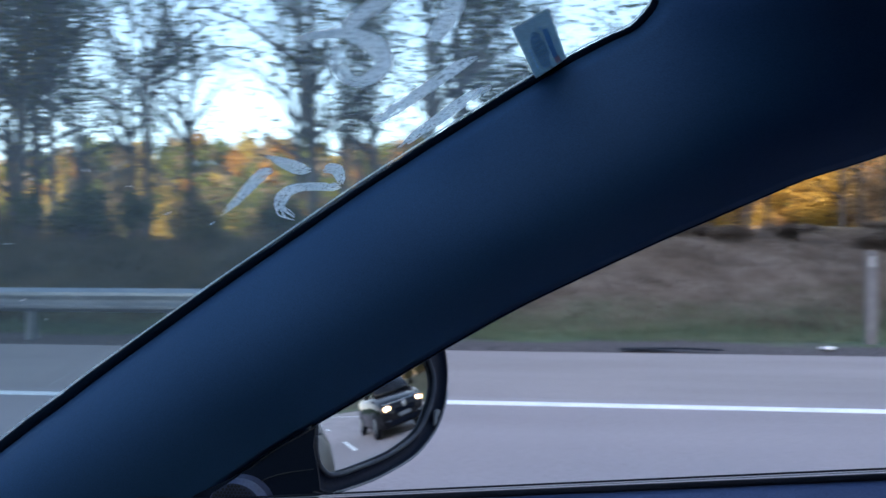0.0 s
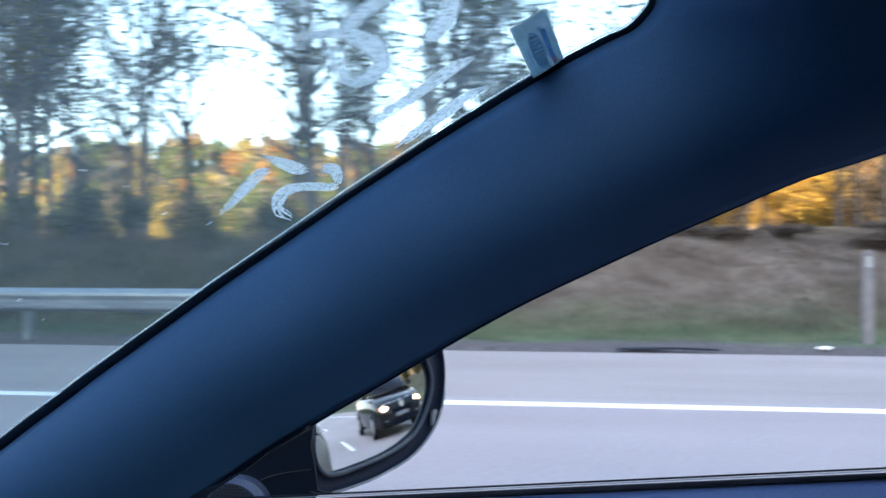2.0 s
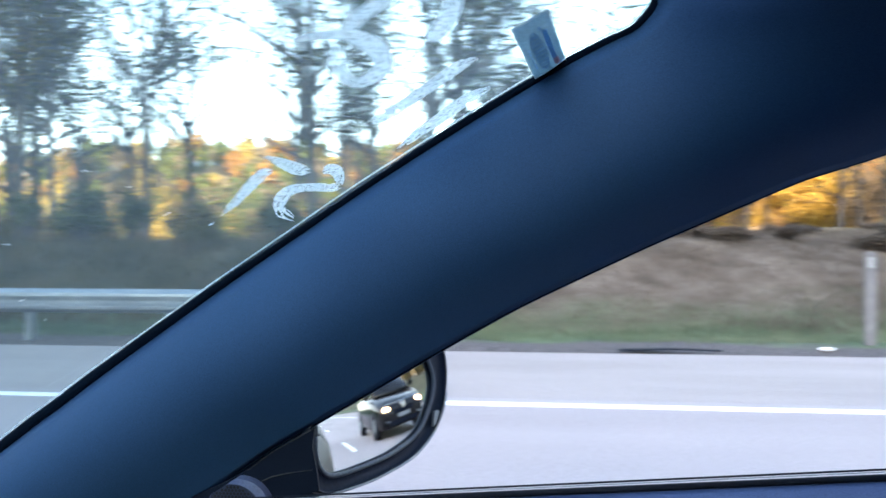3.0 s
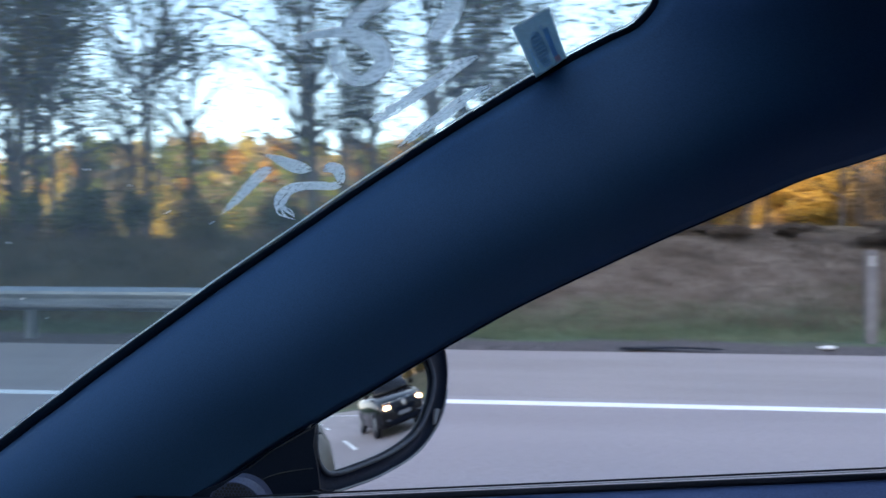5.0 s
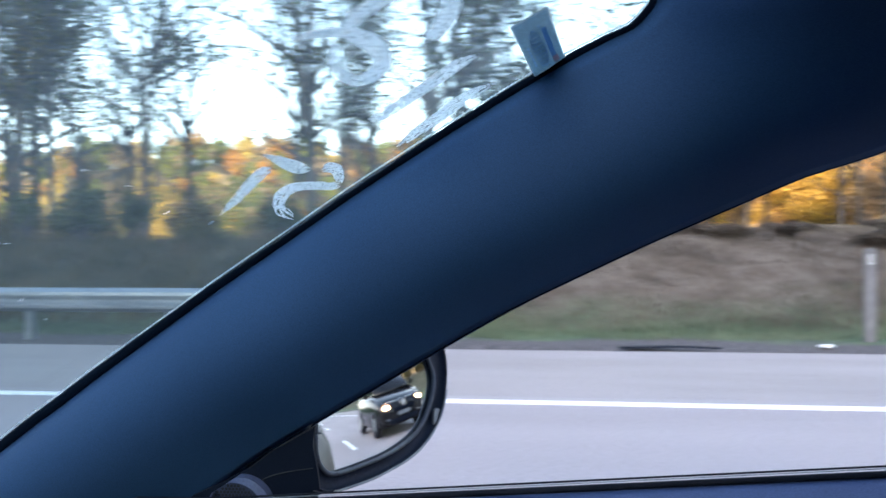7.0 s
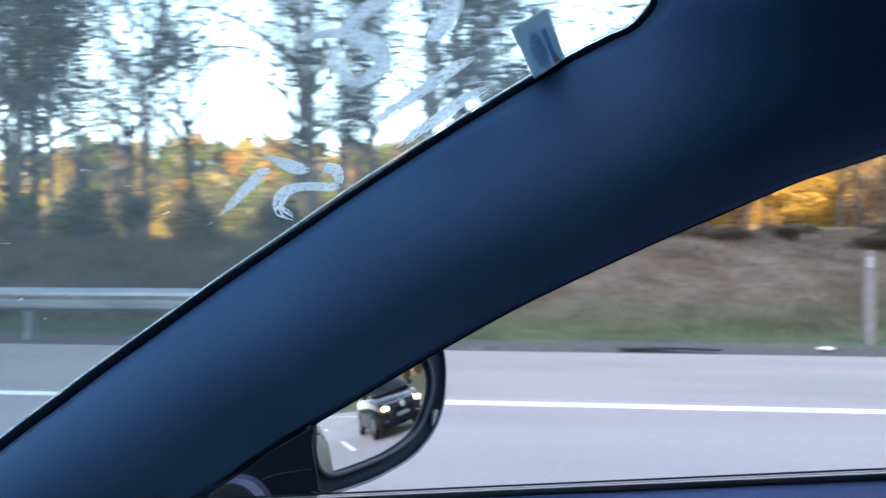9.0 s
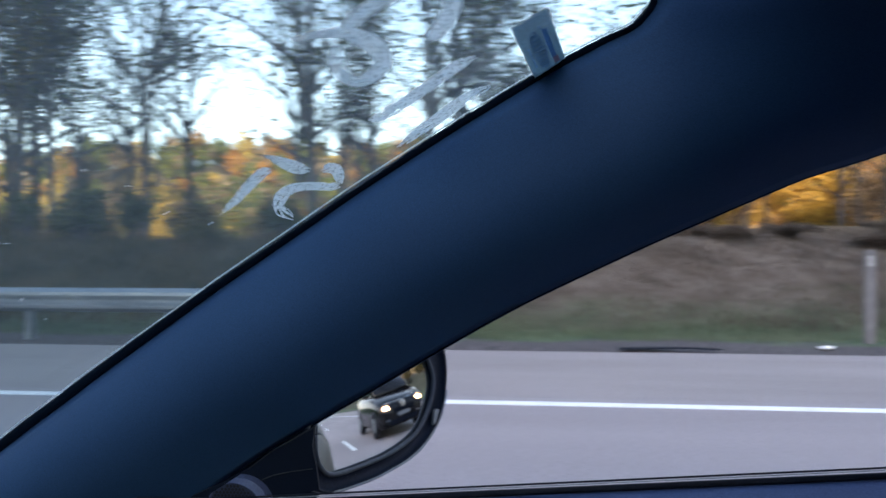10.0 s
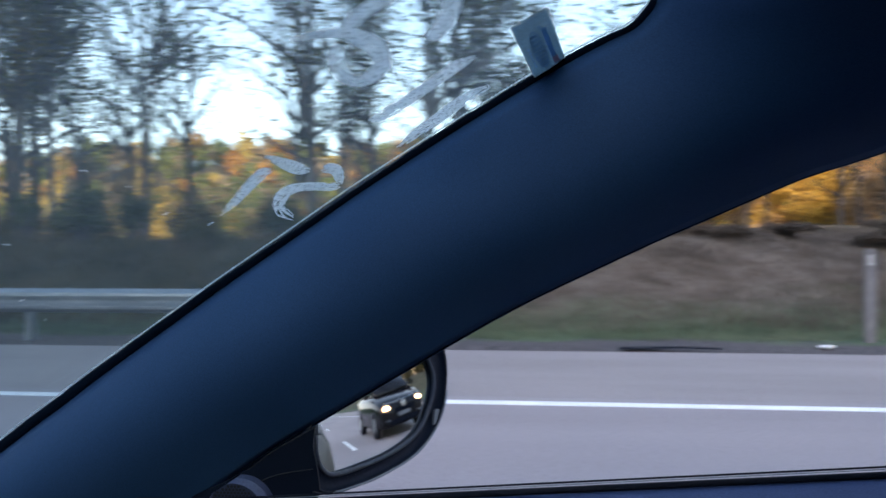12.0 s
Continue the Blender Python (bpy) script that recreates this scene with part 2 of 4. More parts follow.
ZINC = material("galvanised_steel", [(0.28, 0.3, 0.32), (0.4, 0.42, 0.44)], 0.42, 2.5, 40, 0.05, metal=0.75, stretch=(0.4, 1, 1))
# for painted glints on the glass edge, the white sticker border and scratches
GLINT_AND_WHITE = material("glint_and_white_edge", [(0.75, 0.8, 0.8), (0.85, 0.88, 0.88)], 0.5, 8, 100, 0.0, translucent=0.85)
POST_GREY = material("weathered_post_plastic", [(0.12, 0.12, 0.13), (0.17, 0.17, 0.18)], 0.6, 8, 100, 0.05)
POST_WHITE = material("white_post_plastic", [(0.7, 0.7, 0.7), (0.8, 0.8, 0.78)], 0.5, 8, 100, 0.05)
BARK = material("dark_bark", [(0.05, 0.047, 0.046), (0.1, 0.092, 0.086)], 0.95, 3, 40, 0.8, stretch=(1, 1, 0.2))
LEAF_DARK = material("leaf_dark_olive", [(0.045, 0.065, 0.035), (0.08, 0.1, 0.045), (0.12, 0.11, 0.045)], 0.7, 0.5, 8, 0, translucent=0.45, island=0.4, spec=0.2)
LEAF_BROWN = material("leaf_brown_green", [(0.06, 0.07, 0.035), (0.11, 0.095, 0.04), (0.15, 0.105, 0.04)], 0.7, 0.5, 8, 0, translucent=0.45, island=0.4, spec=0.2)
LEAF_GOLD = material("leaf_gold", [(0.30, 0.19, 0.045), (0.43, 0.285, 0.065), (0.38, 0.29, 0.075)], 0.7, 0.3, 8, 0, translucent=0.35, island=0.35, spec=0.2)
LEAF_ORANGE = material("leaf_orange", [(0.32, 0.145, 0.035), (0.42, 0.205, 0.045)], 0.7, 0.3, 8, 0, translucent=0.35, island=0.35, spec=0.2)
LEAF_TAN = material("leaf_tan_bare_twigs", [(0.2, 0.14, 0.08), (0.3, 0.2, 0.11)], 0.8, 0.3, 8, 0, translucent=0.2, island=0.35, spec=0.2)
LEAF_OLIVE = material("leaf_olive", [(0.11, 0.13, 0.035), (0.19, 0.18, 0.045)], 0.7, 0.3, 8, 0, translucent=0.35, island=0.35, spec=0.2)
GRASS_GREEN = material("verge_grass", [(0.085, 0.112, 0.07), (0.125, 0.15, 0.095), (0.175, 0.18, 0.125)], 0.8, 1.2, 6, 0, stretch=(0.3, 1, 1), translucent=0.25, island=0.15, spec=0.2)
GRASS_DRY = material("dry_bank_grass", [(0.073, 0.057, 0.044), (0.125, 0.1, 0.08), (0.168, 0.136, 0.11), (0.105, 0.106, 0.068)], 0.85, 0.45, 6, 0, stretch=(0.35, 1, 1.4), translucent=0.5, island=0.12, spec=0.15)
GRASS_WEED = material("olive_brown_weeds", [(0.042, 0.043, 0.025), (0.076, 0.069, 0.04), (0.11, 0.09, 0.056)], 0.85, 0.9, 10, 0, translucent=0.2, island=0.15, spec=0.15)
GROUND = ground_material()
LAMP_WHITE = glow_material("headlight_glow", (1.0, 0.74, 0.45), 2.2)
RED_LENS = material("red_lens", [(0.35, 0.02, 0.02), (0.45, 0.03, 0.03)], 0.25, 10, 100, 0.02)


# ---- building helpers ----
def mesh_object(name, verts, faces, mats, smooth=False):
    me = bpy.data.meshes.new(name)
    me.from_pydata([tuple(v) for v in verts], [], faces)
    for m in (mats if isinstance(mats, (list, tuple)) else [mats]):
        me.materials.append(m)
    if smooth:
        me.shade_smooth()
    return new(name, me)


def part(name, geo, mat, parent, label="", smooth=False):
    """One mesh under a thing or a part; geo is a bmesh, or (verts, faces)."""
    if isinstance(geo, bmesh.types.BMesh):
        me = bpy.data.meshes.new(name)
        geo.to_mesh(me)
        geo.free()
        me.materials.append(mat)
        if smooth:
            me.shade_smooth()
        ob = new(name, me)
    else:
        ob = mesh_object(name, geo[0], geo[1], mat, smooth)
    ob.parent = parent
    return tagged(ob, label=label)


def thing(name, label, category, group="", kind="", at=(0, 0, 0)):
    ob = new(name)
    ob.location = at
    ob.empty_display_size = 0.1
    return tagged(ob, label, category, group, kind)


def box(x0, x1, y0, y1, z0, z1, bevel=0.0, seg=2):
    bm = bmesh.new()
    bmesh.ops.create_cube(bm, size=1, matrix=Matrix.Translation(((x0 + x1) / 2, (y0 + y1) / 2, (z0 + z1) / 2)) @ Matrix.Diagonal((x1 - x0, y1 - y0, z1 - z0, 1)))
    if bevel:
        bmesh.ops.bevel(bm, geom=bm.edges[:], offset=bevel, segments=seg, affect="EDGES")
    return bm


def loft(rings, closed=True, caps=True):
    """Verts and faces through rings of equal length."""
    verts = [Vector(p) for r in rings for p in r]
    k = len(rings[0])
    faces = []
    for i in range(len(rings) - 1):
        for j in range(k if closed else k - 1):
            a, b = i * k + j, i * k + (j + 1) % k
            faces.append((a, b, b + k, a + k))
    if caps and closed:
        faces.append(tuple(range(k))[::-1])
        faces.append(tuple((len(rings) - 1) * k + j for j in range(k)))
    return verts, faces


def spline(points, steps):
    """A smooth line through points, steps per span."""
    p = [Vector(q) for q in points]
    p = [2 * p[0] - p[1]] + p + [2 * p[-1] - p[-2]]
    out = []
    for i in range(1, len(p) - 2):
        for s in range(steps):
            t = s / steps
            a, b, c, d = p[i - 1:i + 3]
            out.append(0.5 * (2 * b + (c - a) * t + (2 * a - 5 * b + 4 * c - d) * t * t + (3 * b - a - 3 * c + d) * t ** 3))
    return out + [p[-2]]


def tube(path, radii, sides=7):
    """Verts and faces of a tapered tube along a path."""
    rings = []
    for i, c in enumerate(path):
        d = (path[min(i + 1, len(path) - 1)] - path[max(i - 1, 0)]).normalized()
        a = d.cross(Vector((0.3, 1, 0.1))).normalized()
        b = d.cross(a)
        rings.append([c + radii[i] * (a * math.cos(w) + b * math.sin(w)) for w in (2 * math.pi * j / sides for j in range(sides))])
    return loft(rings)


def merged(pieces):
    verts, faces = [], []
    for v, f in pieces:
        o = len(verts)
        verts += list(v)
        faces += [tuple(i + o for i in q) for q in f]
    return verts, faces


# ---- the ground ----
def smooth01(t):
    t = max(0.0, min(1.0, t))
    return t * t * (3 - 2 * t)


def ground_z(x, y):
    n1 = noise.noise((x * 0.12, y * 0.12, 0))
    if y < -13.7:
        z = -0.05 - 0.5 * smooth01((-13.7 - y) / 3)
        ridge = 54 + 4 * noise.noise((x * 0.006, 3, 0))
        return z + ridge * smooth01((-38 - y) / 112) + 1.5 * n1 * smooth01((-30 - y) / 40)
    if y < 8.55:
        return -0.06
    top = 1.15 + 0.35 * smooth01((x + 2.5) / 7) + 0.4 * n1
    if abs(x) > 25:
        top += 0.8 * noise.noise((x * 0.03, 7, 0))
    z = -0.06 + 0.06 * smooth01((y - 8.55) / 0.4) + (0.03 * noise.noise((x * 1.1, y * 1.1, 2)) if y > 8.8 else 0)
    z += top * smooth01((y - 10.2) / 6.5) + 0.12 * noise.noise((x * 0.5, y * 0.5, 5)) * smooth01((y - 10.5) / 2)
    hill = 24 + 5 * noise.noise((x * 0.012, 11, 0)) + 4 * math.exp(-((x + 100) / 70) ** 2) - 6 * smooth01((-120 - x) / 80)
    z -= 2.0 * smooth01((y - 22) / 40)
    return z + hill * smooth01((y - 120) / 130) + 2.0 * n1 * smooth01((y - 120) / 60)


def steps_between(stops):
    out = []
    for a, b, n in stops:
        out += [a + (b - a) * i / n for i in range(n)]
    return out + [stops[-1][1]]


gx = steps_between([(-1800, -420, 8), (-420, -60, 36), (-60, -20, 26), (-20, 20, 110), (20, 60, 40), (60, 420, 36), (420, 1800, 8)])
gy = steps_between([(-1500, -200, 6), (-200, -30, 24), (-30, -13.7, 6), (-13.7, 8.5, 4), (8.5, 18, 56), (18, 60, 26), (60, 120, 14), (120, 300, 36), (300, 1800, 8)])
ground = mesh_object("ground", [(x, y, ground_z(x, y)) for y in gy for x in gx],
                     [(j * len(gx) + i, j * len(gx) + i + 1, (j + 1) * len(gx) + i + 1, (j + 1) * len(gx) + i) for j in range(len(gy) - 1) for i in range(len(gx) - 1)], GROUND, True)
tagged(ground, "grassy roadside ground rising to wooded hills", "ground", kind="structure")

road = thing("road", "worn pale grey asphalt highway with painted lines", "road", kind="structure")


def slab(name, y0, y1, mat, label, ragged=0.03):
    xs = steps_between([(-900, -60, 10), (-60, 60, 60), (60, 900, 10)])
    rings = []
    for x in xs:
        w = ragged * noise.noise((x * 0.9, y1, 0))
        rings.append([(x, y0, -0.05), (x, y0, 0.0), (x, y1 - 0.04 + w, 0.0), (x, y1 + w, -0.05)])
    v, f = loft(rings)
    return part(name, (v, f), mat, road, label)


slab("lane_surface", -9.0, 5.985, ASPHALT, "pale grey worn asphalt lanes", 0.0)
slab("shoulder_surface", 5.947, 8.52, SHOULDER, "slightly warmer worn asphalt shoulder")
slab("median_shoulder_surface", -13.6, -9.008, SHOULDER, "asphalt shoulder beside the median", 0.0)


def road_line(x0, x1, y, label, group=""):
    """A painted stripe, 13 cm wide with slightly broken edges."""
    n = max(4, int((x1 - x0) / 0.5))
    rings = []
    for i in range(min(n, 400) + 1):
        x = x0 + (x1 - x0) * i / min(n, 400)
        e = 0.006 * noise.noise((x * 3, y, 0))
        rings.append([(x, y - 0.065 + e, 0.001), (x, y - 0.06 + e, 0.005), (x, y + 0.06 + e, 0.005), (x, y + 0.065 + e, 0.001)])
    v, f = loft(rings)
    part("stripe", (v, f), LINE_PAINT, road, label)


road_line(-160, 200, 5.72, "solid white edge line")
road_line(-160, 200, -8.7, "solid edge line at the median side")
for i in range(-6, 10):
    for y in (2.2, -1.8):
        road_line(9.3 + i * 12.2 - 1.5, 9.3 + i * 12.2 + 1.5, y, "short white lane dash")

# ---- the car around the camera ----
car = thing("car", "dark grey passenger car with black interior trim, standing in its lane", "car")
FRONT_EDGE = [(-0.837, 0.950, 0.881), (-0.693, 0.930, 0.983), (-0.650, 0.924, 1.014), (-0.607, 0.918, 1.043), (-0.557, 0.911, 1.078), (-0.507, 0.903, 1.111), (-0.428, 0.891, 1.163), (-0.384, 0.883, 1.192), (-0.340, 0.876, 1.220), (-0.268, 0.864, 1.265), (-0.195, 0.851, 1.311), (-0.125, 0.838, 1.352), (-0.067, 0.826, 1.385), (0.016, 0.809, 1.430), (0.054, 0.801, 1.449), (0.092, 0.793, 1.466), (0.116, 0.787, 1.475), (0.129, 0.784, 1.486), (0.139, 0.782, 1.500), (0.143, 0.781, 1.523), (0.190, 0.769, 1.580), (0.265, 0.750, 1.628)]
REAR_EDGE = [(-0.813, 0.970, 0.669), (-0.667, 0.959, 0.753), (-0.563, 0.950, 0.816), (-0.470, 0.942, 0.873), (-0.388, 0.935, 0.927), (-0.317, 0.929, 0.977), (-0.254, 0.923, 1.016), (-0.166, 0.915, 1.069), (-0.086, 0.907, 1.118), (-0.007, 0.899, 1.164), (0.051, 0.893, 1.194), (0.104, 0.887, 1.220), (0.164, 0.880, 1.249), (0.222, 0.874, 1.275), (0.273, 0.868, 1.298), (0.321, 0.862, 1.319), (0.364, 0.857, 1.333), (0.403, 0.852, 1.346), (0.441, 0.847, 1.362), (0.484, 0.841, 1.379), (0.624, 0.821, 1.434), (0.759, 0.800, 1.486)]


def pillar_mesh(front, rear, bulge, inset=0.0, push=0.0, side=1, across=18, start=0.0):
    """A slanting pillar cover, rounded across, between its windshield edge and its door edge."""
    f, r = spline(front, 3), spline(rear, 3)
    rings = []
    for k, (a, b) in enumerate(zip(f, r)):
        up = k / len(f)
        swell = bulge * (1.05 + 0.05 * up)
        n = (b - a).cross(Vector((0.85, -0.1, 0.5))).normalized()
        if n.y > 0:
            n = -n
        row = []
        for j in range(across + 1):
            w = j / across
            first = start * (1 - 0.85 * up)
            v = inset + first + (1 - 2 * inset - first) * w
            h = math.sin(math.pi * w ** (0.58 + 0.6 * up)) ** 1.1 if 0 < w < 1 else 0.0
            row.append(a.lerp(b, v) + n * (swell * h) + Vector((0, push, 0)))
        back = [p + Vector((0, 0.012, 0)) for p in (row[across * 3 // 4], row[across // 4])]
        row += [Vector((p.x, max(p.y, 0.01 + (a.y + b.y) / 2 + push), p.z)) for p in back]
        rings.append([Vector((p.x, p.y * side, p.z)) for p in row])
    return loft(rings)


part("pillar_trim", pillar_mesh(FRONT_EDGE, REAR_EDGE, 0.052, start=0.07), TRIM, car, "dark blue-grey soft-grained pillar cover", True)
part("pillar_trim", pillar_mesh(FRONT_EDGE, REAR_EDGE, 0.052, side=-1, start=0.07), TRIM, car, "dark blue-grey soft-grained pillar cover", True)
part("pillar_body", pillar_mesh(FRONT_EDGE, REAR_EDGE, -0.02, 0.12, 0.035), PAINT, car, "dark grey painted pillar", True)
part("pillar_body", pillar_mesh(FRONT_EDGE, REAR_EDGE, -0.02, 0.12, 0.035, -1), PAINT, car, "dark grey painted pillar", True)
# strip along the windshield edge of the pillar cover, near-black for the gap's shadow
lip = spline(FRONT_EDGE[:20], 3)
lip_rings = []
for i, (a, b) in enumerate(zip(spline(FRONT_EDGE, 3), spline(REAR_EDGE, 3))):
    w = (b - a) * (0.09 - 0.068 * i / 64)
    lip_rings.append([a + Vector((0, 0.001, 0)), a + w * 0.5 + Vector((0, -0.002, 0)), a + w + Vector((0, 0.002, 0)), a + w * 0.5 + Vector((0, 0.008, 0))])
part("pillar_gap_shade", loft(lip_rings), EDGE_SHADE, car, "near-black strip painting the shade in the gap at the glass", True)
# added dark strip that makes the cover's rear edge look shaded
edging = spline(REAR_EDGE[4:], 3)
part("rear_edge_shade", tube([p + Vector((-0.0012, -0.0005, 0.0024)) for p in edging], [0.0022] * len(edging), 8), EDGE_SHADE, car, "added dark strip painting the cover's rear edge as shaded", True)

# sky glint on the glass edge, painted as a pale translucent line
part("glass_edge", tube([p + Vector((-0.0004, -0.003, 0.0008)) for p in lip], [0.0006] * len(lip), 6), GLINT_AND_WHITE, car, "pale line painting the sky glint on the glass edge", True)

GO, GU, GV, GN = Vector((-0.287, 0.863, 1.251)), Vector((0.843, -0.149, 0.517)), Vector((-0.154, -0.988, -0.033)), Vector((-0.515, 0.052, 0.856))


def on_glass(u, v, lift=0.0):
    """A place on the windshield: u up along the pillar, v towards the car's other side."""
    return GO + GU * u + GV * v + GN * lift


gu, gv = [-0.8 + 1.36 * i / 6 for i in range(7)], [-0.2 + 1.95 * j / 10 for j in range(11)]
sheet = [on_glass(a, b, l) for l in (0.0, 0.005) for a in gu for b in gv]
k = len(gv)
sf = [(i * k + j, i * k + j + 1, (i + 1) * k + j + 1, (i + 1) * k + j) for i in range(6) for j in range(k - 1)]
windshield = part("windshield", (sheet[:7 * k], sf), WINDSHIELD, car, "slightly dusty curved windshield with glare painted towards its top")
windshield.visible_shadow = False
FRIT_LINE = [(-0.562, -0.061), (-0.488, -0.047), (-0.420, -0.035), (-0.344, -0.022), (-0.273, -0.012), (-0.167, 0.000), (-0.110, 0.006), (-0.056, 0.010), (0.030, 0.014), (0.116, 0.014), (0.196, 0.010), (0.261, 0.002), (0.355, -0.018), (0.401, -0.034), (0.446, -0.057), (0.477, -0.078), (0.494, -0.068), (0.506, -0.034), (0.509, 0.038)]
def dot_row(path, pitch, size, shift):
    """Small round dots along a line, at an even pitch."""
    bm, gap = bmesh.new(), 0.0
    for a, b in zip(path, path[1:]):
        gap += (b - a).length
        if gap > pitch:
            gap = 0.0
            bm.faces.new([bm.verts.new(b + shift + size * (GU * math.cos(w) + 1.5 * GV * math.sin(w))) for w in (q * math.pi / 3 for q in range(6))])
    return bm


# white dots paint the sky light between the printed ones
tagged(part("light_dots", dot_row(spline(FRONT_EDGE[:20], 80), 0.0040, 0.0017, Vector((-0.0008, -0.004, 0.0012))), GLINT_AND_WHITE, windshield, "white dots painting the light between the printed dots"), kind="stuff")
corner_run = [on_glass(q.x, q.y, -0.004) for q in spline([(a, b, 0) for a, b in FRIT_LINE[13:]], 60)]
for row in range(3):
    tagged(part("print_dots", dot_row(corner_run, 0.0042, 0.0013 - 0.0002 * row, Vector((-0.0036, 0.0, 0.0024)) * (row + 0.6)), FRIT, windshield, "fine black dot print in the glass corner"), kind="stuff")

# roof, headliner, dashboard, floor, far door, rear wall


def crowned_panel(stations, thick=0.02):
    """A body panel, crowned across, through stations of (x, half width, edge height, crown)."""
    rings = []
    for x, w, z, c in stations:
        top = [(x, w * s, z + c * (1 - s ** 4)) for s in (-1, -0.85, -0.5, 0, 0.5, 0.85, 1)]
        rings.append(top + [(p[0], p[1] * 0.99, p[2] - thick) for p in top[::-1]])
    return loft(rings)


part("roof", crowned_panel([(0.16, 0.70, 1.535, 0.012), (0.3, 0.73, 1.545, 0.02), (0.8, 0.745, 1.552, 0.03), (1.5, 0.745, 1.552, 0.03), (2.1, 0.725, 1.535, 0.02), (2.28, 0.71, 1.515, 0.012)], 0.012), PAINT, car, "dark grey roof panel", True)
part("headliner", box(0.15, 2.3, -0.74, 0.74, 1.512, 1.53, 0.006), TRIM, car, "dark cloth headliner")
dash = [[(-0.62, y, 0.90), (-0.45, y, 0.945), (-0.2, y, 0.95), (-0.1, y, 0.93), (-0.07, y, 0.8), (-0.1, y, 0.5), (-0.62, y, 0.5)] for y in (-0.84, -0.5, 0.0, 0.5, 0.84)]
part("dashboard", loft(dash), PLASTIC, car, "black dashboard", True)
part("floor_pan", box(-0.6, 2.6, -0.86, 0.86, 0.22, 0.26), PLASTIC, car, "black floor")
part("rear_bulkhead", box(2.3, 2.34, -0.8, 0.8, 0.26, 0.95), TRIM, car, "dark rear panel")
for y in (-0.38, 0.38):
    seat = part("seat", box(0.72, 1.2, y - 0.25, y + 0.25, 0.42, 0.62, 0.06, 3), TRIM, car, "dark cloth seat")
    part("backrest", box(1.12, 1.28, y - 0.25, y + 0.25, 0.62, 1.15, 0.05, 3), TRIM, seat)
    part("headrest", box(1.16, 1.25, y - 0.13, y + 0.13, 1.18, 1.36, 0.035, 3), TRIM, seat)


def side_skin(x0, x1, side, grow=0.0):
    """Body side between two places along the car, with its crease and tuck-under."""
    prof = [(0.24, 0.88), (0.3, 0.92), (0.46, 0.965), (0.66, 0.995), (0.72, 0.985), (0.84, 0.96), (0.885, 0.925)]
    rings = []
    n = max(2, int((x1 - x0) / 0.12))
    for i in range(n + 1):
        x = x0 + (x1 - x0) * i / n
        tuck = 0.05 * smooth01((-0.75 - x) / 1.0) * 2 + 0.10 * smooth01((x - 2.0) / 0.9)
        tuck -= 0.055 * smooth01((x - 0.1) / 0.7) * (1 - smooth01((x - 2.0) / 0.6))
        rise = 0.045 * (x + 0.5) if x > -0.5 else 0.0
        ring = [(x, side * (y - tuck + grow), z + (rise if z > 0.8 else 0)) for z, y in prof]
        rings.append(ring + [(q[0], q[1] - side * 0.025, q[2]) for q in ring[::-1]])
    return loft(rings)


for side in (1, -1):
    part("fender", side_skin(-1.75, -0.46, side), PAINT, car, "dark grey front fender", True)
    door = part("front_door", side_skin(-0.454, 0.78, side), PAINT, car, "dark grey front door", True)
    part("handle", box(0.5, 0.68, side * 1.025 - 0.014, side * 1.025 + 0.014, 0.77, 0.795, 0.008), CHROME, door, "chrome door handle")
    back = part("rear_door", side_skin(0.786, 1.72, side), PAINT, car, "dark grey rear door", True)
    part("handle", box(1.42, 1.6, side * 1.047 - 0.014, side * 1.047 + 0.014, 0.78, 0.805, 0.008), CHROME, back, "chrome door handle")
    part("rear_quarter", side_skin(1.726, 2.85, side), PAINT, car, "dark grey rear quarter", True)
    part("side_pillar", loft([[(0.76, side * 0.895, 0.97), (0.84, side * 0.895, 0.97), (0.84, side * 0.87, 0.97), (0.76, side * 0.87, 0.97)],
                              [(0.84, side * 0.735, 1.5), (0.92, side * 0.735, 1.5), (0.92, side * 0.71, 1.5), (0.84, side * 0.71, 1.5)]]), TRIM, car, "dark middle pillar")
    part("rear_pillar", loft([[(1.9, side * 0.86, 0.98), (2.5, side * 0.8, 0.98), (2.5, side * 0.77, 0.98), (1.9, side * 0.83, 0.98)],
                              [(1.75, side * 0.735, 1.5), (2.2, side * 0.72, 1.5), (2.2, side * 0.69, 1.5), (1.75, side * 0.7, 1.5)]]), PAINT, car, "dark grey rear pillar")
    rail = spline([(0.30, 0.80 , 1.50), (0.7, 0.765, 1.512), (1.4, 0.75, 1.515), (2.2, 0.73, 1.5)], 4)
    part("roof_rail", tube([Vector((p.x, p.y * side, p.z)) for p in rail], [0.03] * len(rail), 8), PAINT, car, "", True)
    for wx in (-0.95, 1.85):
        prof = [(0.2, 0.10), (0.29, 0.105), (0.318, 0.085), (0.322, 0.0), (0.318, -0.085), (0.29, -0.105), (0.2, -0.10)]
        rings = [[(wx + r * math.cos(a), side * 0.865 + w, 0.325 + r * math.sin(a)) for r, w in prof] for a in (2 * math.pi * q / 28 for q in range(28))]
        wheel = part("wheel", loft(rings + [rings[0]], True, False), RUBBER, car, "black tyre on the asphalt", True)
        rim = bmesh.new()
        bmesh.ops.create_cone(rim, cap_ends=True, segments=28, radius1=0.2, radius2=0.185, depth=0.05, matrix=Matrix.Translation((wx, side * 0.95, 0.325)) @ Matrix.Rotation(-side * math.pi / 2, 4, "X"))
        part("rim", rim, ZINC, wheel, "grey alloy rim")
